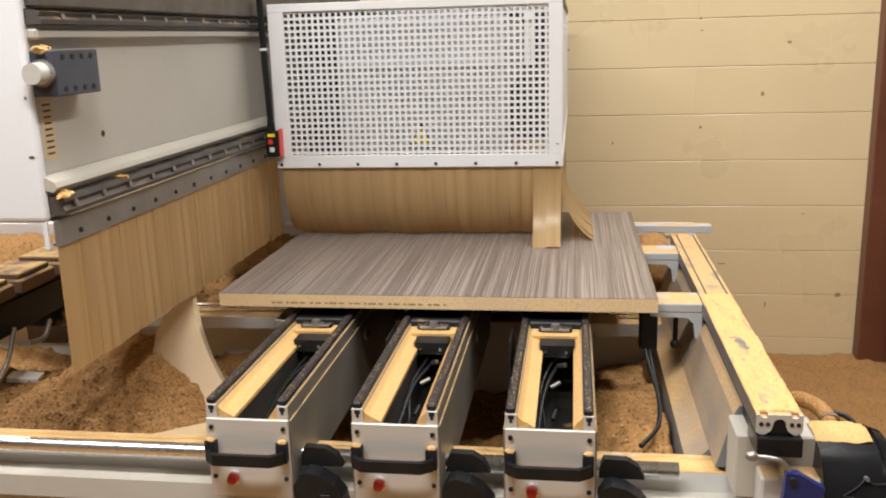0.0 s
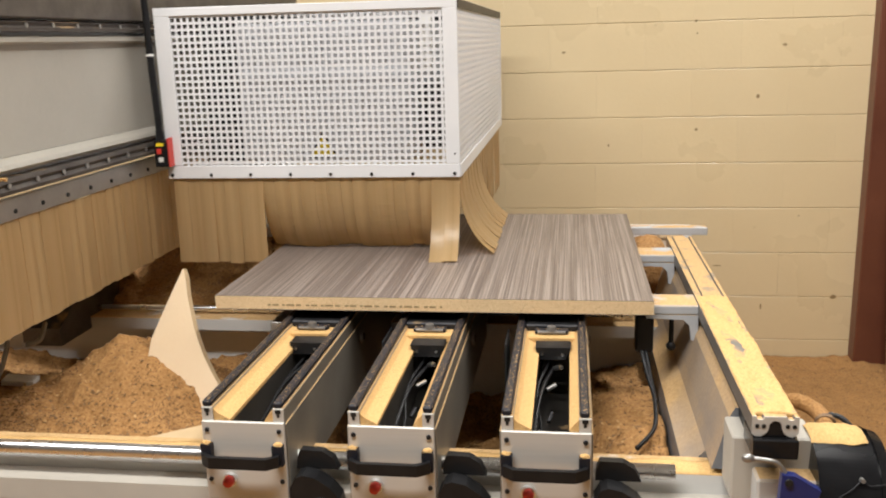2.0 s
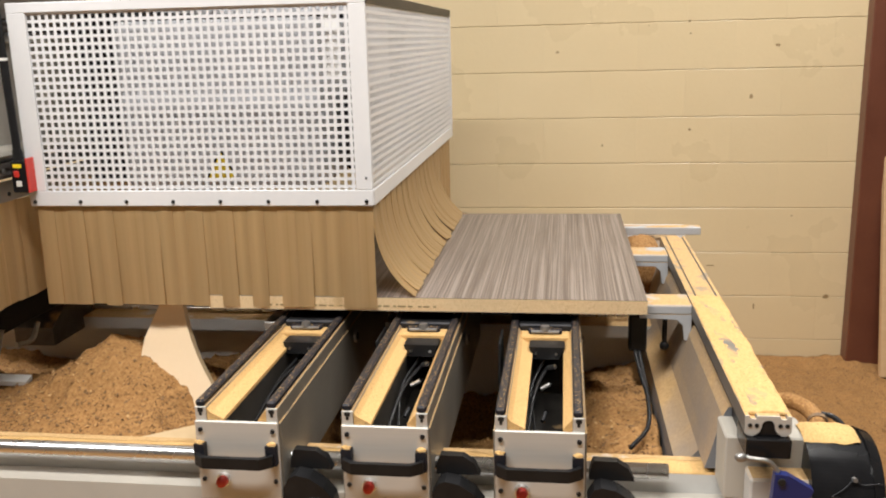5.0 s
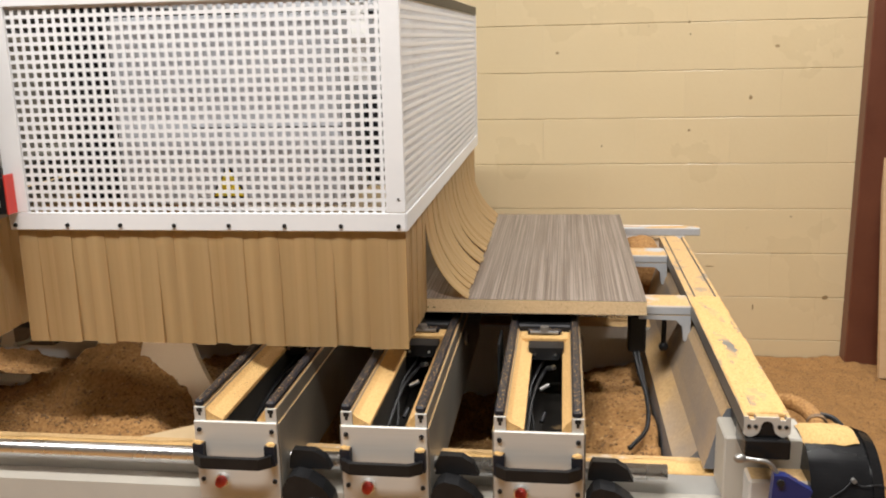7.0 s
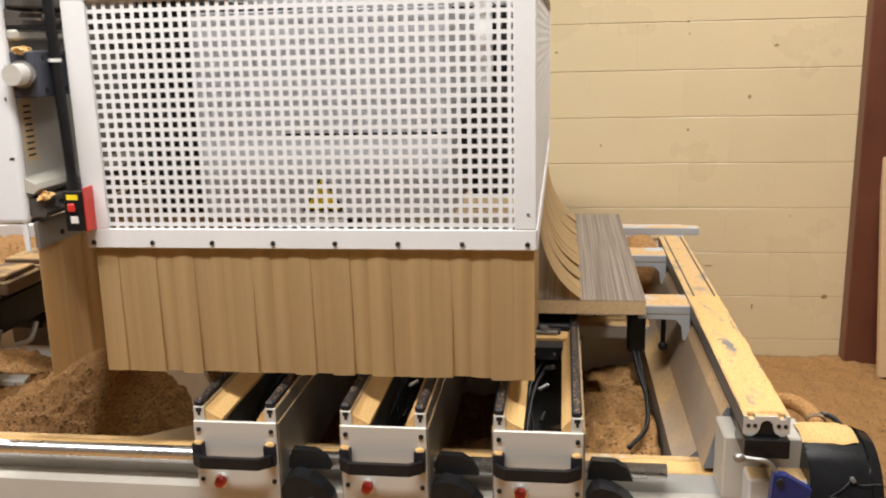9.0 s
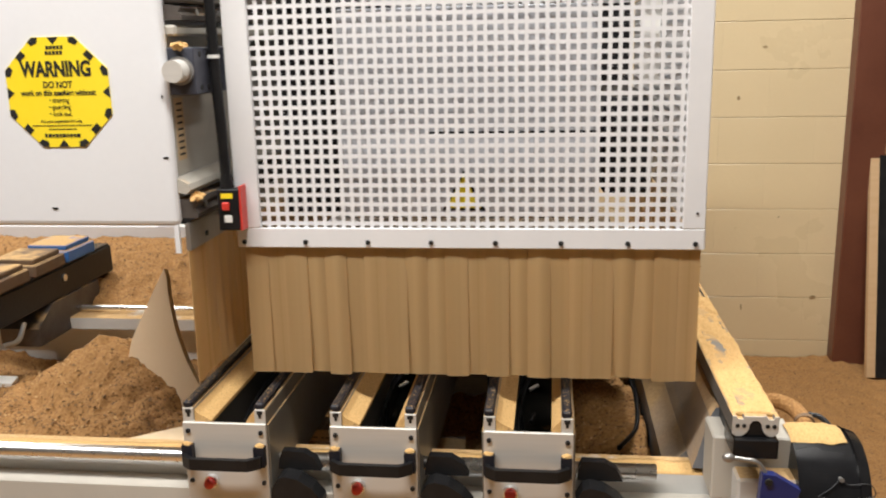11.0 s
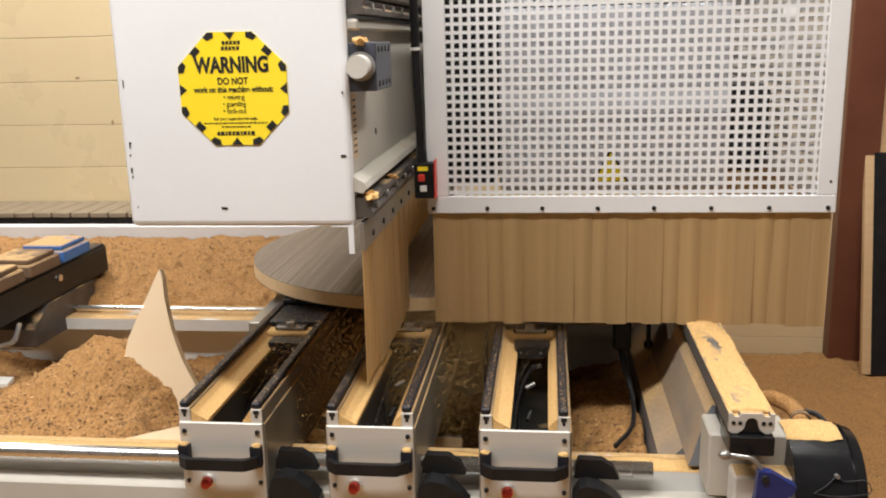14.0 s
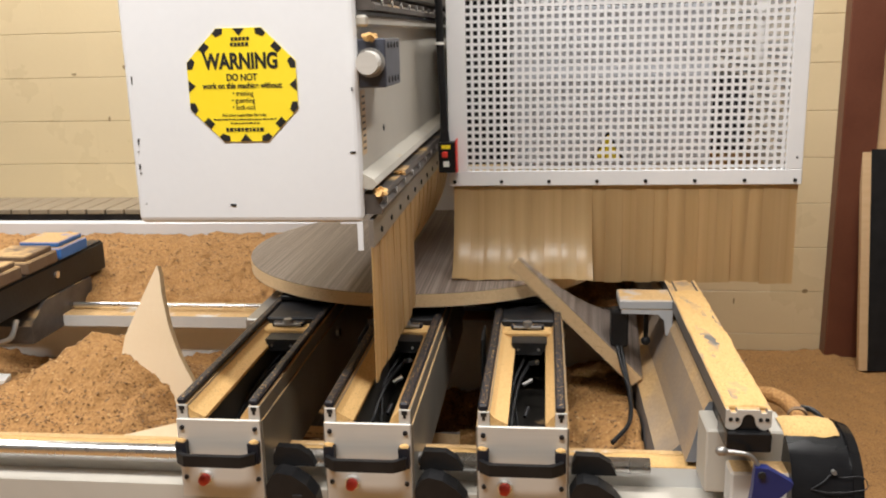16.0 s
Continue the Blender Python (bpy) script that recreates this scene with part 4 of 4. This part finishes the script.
part("ring", cyl((0.120, 1.18, 0.155), (0.126, 1.18, 0.155), 0.010, seg=16), "chrome", lc)
for y, mt, lbl in ((2.33, "skyblue", "blue vacuum pad dusted with sawdust"), (2.16, "pad", "brown vacuum pad dusted with sawdust"), (1.98, "pad", "brown vacuum pad dusted with sawdust"), (1.8, "pad", "brown vacuum pad dusted with sawdust")):
    p = thing("vacuum_pod", lbl, "vacuum pod", pose(-1.46, y + 0.1, 0.893), group="vacuum pods")
    part("body", box(-0.07, 0.07, -0.08, 0.075, 0.0, 0.035, 0.004), mt, p)
    part("pad", box(-0.06, 0.06, -0.07, 0.065, 0.035, 0.05, 0.003), mt, p)

# an offcut of an earlier board standing in the sawdust
sp = [(-0.024, 0.404), (-0.017, 0.384), (-0.009, 0.338), (0.001, 0.300), (0.012, 0.262), (0.026, 0.227), (0.042, 0.192), (0.062, 0.157), (0.084, 0.123), (0.14, 0.05), (0.14, -0.10), (-0.11, -0.10), (-0.105, 0.15), (-0.094, 0.234), (-0.055, 0.331)]
spike = thing("offcut", "pale curved corner offcut standing upright in the sawdust", "offcut", pose(-0.90, 1.83, 0.60, -20, 0, 0), group="board offcuts")
part("pale_face", prism(sp, 0.0, 0.0015, "y"), "mdf", spike, "smooth pale face")
part("core", prism(sp, 0.0015, 0.024, "y"), "chipboard", spike, "raw chipboard core")
thing("wood_scrap", "flat scrap of board lying on the sawdust", "wood scrap", pose(-0.71, 1.62, 0.715, 12, -6, 22), box(-0.17, 0.05, -0.03, 0.03, 0, 0.016, 0.001), "tan_label")
thing("wood_scrap", "small pale scrap of board on the sawdust", "wood scrap", pose(-1.38, 1.95, 0.68, 5, 5, 10), box(-0.04, 0.04, -0.02, 0.02, 0, 0.014, 0.001), "paper")

drum = thing("extraction_drum", "black drum with wire clip, its top heaped with sawdust", "drum", pose(0.388, 1.43, 0.748))
part("shell", cyl((0, 0, 0), (0.098, 0.0, -0.004), 0.105, 0.105, 96), "gloss_black", drum)
part("rim", cyl((0.094, 0.0, -0.004), (0.112, 0.0, -0.0045), 0.110, 0.104, 96), "gloss_black", drum, "black rolled rim")
bm = bmesh.new()
rings = []
for i in range(15):
    x = 0.002 + 0.088 * i / 14
    row = []
    for k in range(13):
        a = radians(72 + 62 * k / 12 + 4 * noise.noise((x * 40, k, 2)))
        r = 0.1045 + (0.0065 + 0.004 * noise.noise((x * 60, k * 0.9, 0))) * math.sin(math.pi * k / 12) ** 0.5 * math.sin(math.pi * (i + 0.4) / 14.8) ** 0.4
        row.append(bm.verts.new((x, -r * math.cos(a), r * math.sin(a))))
    rings.append(row)
for u, w in zip(rings, rings[1:]):
    for k in range(12):
        bm.faces.new((u[k], u[k + 1], w[k + 1], w[k]))
bmesh.ops.recalc_face_normals(bm, faces=bm.faces)
part("sawdust_cap", bm, "dustbed", drum, "cap of pale sawdust", True)
part("wire_clip", tube(curve_pts([(0.030, -0.100, 0.040), (0.050, -0.095, 0.052), (0.066, -0.088, 0.064), (0.078, -0.092, 0.058), (0.108, -0.092, 0.060), (0.116, -0.098, 0.046), (0.100, -0.101, 0.040), (0.060, -0.103, 0.037), (0.030, -0.100, 0.040)]), 0.0008), "dark", drum, "bent wire clip")
part("clip_eye", cyl((0.066, -0.084, 0.064), (0.066, -0.094, 0.066), 0.0035, seg=12), "steel", drum)
duct = thing("air_fitting", "sawdust-covered pipe elbow and lever behind the rail", "pipe fitting", pose(0.412, 1.60, 0.798))
part("elbow", tube(curve_pts([(-0.02, 0.05, 0.012), (0.012, 0.03, 0.024), (0.034, -0.01, 0.025), (0.038, -0.055, 0.022), (0.032, -0.085, 0.010)]), 0.0145, 16), "sawdust", duct, "pipe elbow caked in sawdust", True)
part("collar", cyl((0.036, -0.078, 0.016), (0.026, -0.108, -0.002), 0.0175, 0.0175, 20), "dusty_black", duct)
part("collar_ring", cyl((0.040, -0.052, 0.022), (0.039, -0.060, 0.020), 0.0175, 0.0175, 20), "pad", duct)
part("handle", tube(curve_pts([(0.046, -0.05, 0.034), (0.066, -0.06, 0.032), (0.082, -0.08, 0.016), (0.086, -0.09, 0.002)]), 0.005), "black", duct, "black lever")
lever = thing("clamp_lever", "blue plastic clamp lever with a steel arm", "lever", pose(0.292, 1.30, 0.862))
part("arm", tube(curve_pts([(-0.018, 0, 0.002), (0.0, 0, 0.0), (0.022, 0, -0.004), (0.036, 0, -0.02)]), 0.0038), "steel", lever)
bm = bmesh.new()
bmesh.ops.create_uvsphere(bm, u_segments=14, v_segments=10, radius=0.0075, matrix=pose(-0.020, 0, 0.002) @ Matrix.Diagonal((1.3, 1, 1, 1)))
part("ball_tip", bm, "steel", lever, "polished steel ball tip", True)
part("pivot_bolt", cyl((0.040, -0.009, -0.032), (0.040, -0.0115, -0.032), 0.0065, 0.0055, 12), "dark", lever)
part("grip", prism([(0.03, -0.02), (0.05, -0.022), (0.088, -0.045), (0.085, -0.055), (0.065, -0.075), (0.055, -0.12), (0.02, -0.12), (0.028, -0.06)], -0.008, 0.008, "y"), "blue", lever)
cylr = thing("air_cylinder", "black pneumatic stop cylinder with a hanging hose", "air cylinder", pose(0.168, 1.96, 0.80))
part("barrel", box(-0.020, 0.020, -0.02, 0.02, 0.0, 0.088, 0.006, 2), "black", cylr)
part("hose", tube(curve_pts([(-0.006, -0.015, 0.005), (0.006, -0.06, -0.04), (0.017, -0.11, -0.075), (0.01, -0.19, -0.105), (-0.03, -0.26, -0.12)]), 0.0048), "black", cylr, "black air hose", True)
part("hose", tube(curve_pts([(0.003, -0.015, 0.005), (0.014, -0.07, -0.05), (0.021, -0.11, -0.08)]), 0.004), "black", cylr, smooth=True)
pin = thing("stop_pin", "black stop pin with a ball end hanging from a bracket", "stop pin", pose(0.230, 1.975, 0.885))
part("rod", cyl((0, 0, 0), (0, 0, -0.075), 0.0055), "black", pin)
bm = bmesh.new()
bmesh.ops.create_uvsphere(bm, u_segments=14, v_segments=10, radius=0.011, matrix=pose(0, 0, -0.08))
part("ball", bm, "black", pin, smooth=True)
thing("side_stop", "grey steel side stop bar dusted with sawdust", "stop bar", pose(-0.69, 1.90, 0.815), box(0, 0.036, 0, 0.25, 0, 0.055, 0.002), "steel")
heap("sawdust_lump", 0.19, 0.285, 2.60, 2.785, 16, 24, lambda x, y: 0.865 + 0.035 * max(0.0, math.sin(math.pi * (x - 0.19) / 0.095)) ** 0.4 * max(0.0, math.sin(math.pi * (y - 2.60) / 0.185)) ** 0.4 + bumps(x, y, 0.008, 40), "sawdust", "lump of coarse chips behind the brackets", 0.70)
lp = thing("hose_loop", "grey air hose hanging in a loop below the work support", "hose", pose(-1.42, 1.95, 0.74))
part("tube", tube(curve_pts([(-0.02, 0.0, 0.08), (-0.03, -0.05, 0.0), (-0.015, -0.1, -0.05), (0.015, -0.1, -0.05), (0.03, -0.05, 0.0), (0.03, 0.0, 0.08)]), 0.006), "steel", lp, smooth=True)

for x, z, w, h in ((0.531, 1.548, 0.006, 0.005), (0.537, 1.497, 0.004, 0.004), (0.36, 1.535, 0.003, 0.003), (0.547, 1.086, 0.006, 0.006), (0.80, 1.225, 0.007, 0.010), (0.17, 1.02, 0.004, 0.006), (1.0, 0.70, 0.005, 0.003), (0.9, 1.44, 0.009, 0.006), (1.17, 0.33, 0.014, 0.010), (0.86, 0.28, 0.004, 0.014), (-0.03, 1.43, 0.008, 0.005), (0.66, 0.47, 0.02, 0.003), (-1.95, 1.39, 0.008, 0.010), (-2.05, 1.15, 0.006, 0.012), (-1.9, 1.12, 0.009, 0.008), (-2.2, 1.36, 0.012, 0.006)):
    pts = [(x + w * (1 + 0.4 * noise.noise((x * 9, k, z))) * math.cos(k * math.tau / 9), z + h * (1 + 0.4 * noise.noise((z * 9, k, x))) * math.sin(k * math.tau / 9)) for k in range(9)]
    part("scuff", prism(pts, 4.0274, 4.0287, "y"), "scuff", wall)
# concrete blocks of the back wall, in running bond
BLOCK = None
for row in range(11):
    for col in range(14):
        x0 = -3.95 + col * 0.4064 + (0.2032 if row % 2 else 0.0)
        z1 = 1.5474 + 0.2032 * 1 - row * 0.2032
        if x0 > 1.25:
            continue
        if BLOCK is None:
            BLOCK = mesh_of("block", prism([(0.0, 0.0030), (0.0018, 0.0008), (0.02, 0.0008), (0.02, 0.2024), (0.0018, 0.2024), (0.0, 0.2002)], 0.0002, 0.4062, "x"), "block")
        share("block", BLOCK, wall, pose(x0, 4.0287, z1 - 0.2032))


# ---- sawdust thrown out by the cutter ----


def thrown_dust(seed):
    """A loose spray of fine flakes, too many to count."""
    rng = random.Random(seed)
    verts, faces = [], []
    while len(verts) < 15000 * 4:
        p = Vector((rng.gauss(0, 0.12), rng.gauss(0, 0.08), rng.gauss(0, 0.085)))
        if abs(p.x) > 0.2 or abs(p.y) > 0.16 or abs(p.z) > 0.16:
            continue
        a, k = rng.uniform(0.0008, 0.0018), len(verts)
        for _ in range(4):
            verts.append(tuple(p + a * Vector((rng.uniform(-1, 1), rng.uniform(-1, 1), rng.uniform(-1, 1)))))
        faces += [(k, k + 1, k + 2), (k, k + 2, k + 3), (k, k + 3, k + 1), (k + 1, k + 3, k + 2)]
    me = bpy.data.meshes.new("flying_sawdust")
    me.from_pydata(verts, [], faces)
    me.materials.append(M["dustbed"])
    return tagged(new("flying_sawdust", me), "fine pale sawdust thrown out between the work supports", "sawdust", kind="stuff")


# when each spray leaves the cutter, and where it falls
SPRAYS = [(thrown_dust(21 + k), t, x, y) for k, (t, x, y) in enumerate(((11.75, -0.56, 1.80), (12.2, -0.46, 1.76), (12.65, -0.40, 1.74), (12.95, -0.46, 1.70), (13.25, -0.30, 1.76), (13.55, -0.42, 1.70), (13.85, -0.26, 1.74), (14.15, -0.36, 1.70)))]

# ---- what moves ----
TRACK = [
    (0.0, -0.8217, 2.4258), (0.5, -0.8912, 2.4058), (1.0, -0.9567, 2.3732), (1.5, -1.0182, 2.3314),
    (2.0, -1.0726, 2.2843), (2.5, -1.1180, 2.2237), (3.0, -1.1553, 2.1587), (3.5, -1.1824, 2.0896),
    (4.0, -1.1986, 2.0164), (4.5, -1.2047, 1.9444), (5.0, -1.2003, 1.8720), (5.5, -1.1855, 1.8009),
    (6.0, -1.1606, 1.7325), (6.5, -1.1259, 1.6682), (7.0, -1.0812, 1.6124), (7.5, -1.0299, 1.5656),
    (8.0, -0.9679, 1.5195), (8.5, -0.9027, 1.4886), (9.0, -0.8326, 1.4651), (9.5, -0.7587, 1.4528),
    (10.0, -0.6839, 1.4518), (10.5, -0.6101, 1.4619), (11.0, -0.5389, 1.4830), (11.5, -0.4718, 1.5144),
    (12.0, -0.4083, 1.5546), (12.5, -0.3511, 1.6015), (13.0, -0.3022, 1.6564), (13.5, -0.2622, 1.7196),
    (14.0, -0.2329, 1.7846), (14.5, -0.2105, 1.8551), (15.0, -0.2007, 1.9298), (15.5, -0.2008, 2.0015),
    (16.0, -0.2134, 2.0780),
]
LOOSE = {"bl": 4.9, "fl": 9.7, "fr": 14.7}


def carried(x, y, t):
    """Whether a board lies under that place at that time."""
    u, v = x - PCX, y - PCY
    if u * u + v * v < (RAD + 0.01) ** 2:
        return True
    if abs(u) > HX or abs(v) > HY:
        return False
    return t < LOOSE.get(("b" if v > 0 else "f") + ("r" if u > 0 else "l"), 99)


def motions():
    walk(gantry, [(t, pose(x, 0, 0)) for t, x, y in TRACK])
    walk(head, [(t, pose(x, y, 1.16)) for t, x, y in TRACK])
    rng = random.Random(5)
    for pieces, m, (x, y), side, i in STRIPS:
        rows = [[] for _ in pieces]
        lean, curl = rng.uniform(-1.2, 1.2), rng.uniform(-2.5, 2.5)
        if side == "beam":
            lean = rng.uniform(-0.6, 0.6)
        for t, gx, gy in TRACK:
            px, py = x + gx, y + (gy if side != "beam" else 0)
            on = carried(px, py, t)
            s = -1 if side == "right" else (-1 if t > 9 or i > 19 else 1)
            if side == "beam":
                s = 1
            bend = [s * (2 + curl * k / 14 + 52 * (k / 14) ** 1.45) for k in range(SEGS)] if on else [lean] * SEGS
            at = Vector((0, 0, 0))
            base = pose(0, 0, 0, bend[0])
            for k, b in enumerate(bend):
                turn = pose(0, 0, 0, b)
                if k == 0:
                    rows[0].append((t, m @ turn))
                else:
                    rows[k].append((t, base.inverted() @ Matrix.Translation(at) @ turn))
                at = at + turn @ Vector((0, 0, -SEG))
        for piece, r in zip(pieces, rows):
            walk(piece, r)
    # each spray rides in the spindle's housing until it is thrown out, then falls into the bed
    for ob, t0, x, y in SPRAYS:
        rows = [(t, pose(gx + 0.37, gy + 0.62, 1.36)) for t, gx, gy in TRACK if t < t0 - 0.1]
        gx, gy = next((gx, gy) for t, gx, gy in TRACK if t >= t0)
        rows += [(t0, pose(gx + 0.33, gy + 0.45, 1.0)), (t0 + 0.2, pose(x + 0.04, y + 0.05, 0.87)), (t0 + 0.6, pose(x, y, 0.80)), (t0 + 1.0, pose(x - 0.02, y, 0.70)), (t0 + 1.4, pose(x, y + 0.1, 0.17)), (16, pose(x, y + 0.1, 0.17))]
        walk(ob, rows)
    # offcuts drop as the cut frees them
    walk(corner_bl, [(0, HOME), (4.9, HOME), (5.3, pose(PCX - 0.02, PCY, PTOP - 0.10, 8, 10, 0)), (5.8, pose(PCX - 0.02, PCY, 0.66, 2, 3, 0)), (16, pose(PCX - 0.02, PCY, 0.66, 2, 3, 0))])
    walk(corner_fl, [(0, HOME), (9.7, HOME), (10.0, pose(PCX + 0.02, PCY, PTOP - 0.10, 8, -6, 0)), (10.5, pose(PCX + 0.02, PCY + 0.02, 0.60, 0, 2, 0)), (16, pose(PCX + 0.02, PCY + 0.02, 0.60, 0, 2, 0))])
    rows = [(0, HOME), (14.5, HOME)]
    for t, cx, cz, ang, yaw in ((14.8, 0.194, 0.859, 7.3, 0), (15.0, 0.193, 0.855, 8.0, 0), (15.2, 0.195, 0.850, 9.1, 0), (15.4, 0.195, 0.844, 10.5, 0), (15.6, 0.192, 0.833, 14.3, 0), (15.8, 0.189, 0.819, 22.0, 1), (16.0, 0.198, 0.708, 45.5, 4)):
        m = pose(cx, PCY - HY + yaw * 0.015, cz) @ pose(0, 0, 0, yaw * 2.5, ang, yaw) @ pose(-HX, HY, PTH)
        rows.append((t, m))
    walk(corner_fr, rows)


motions()
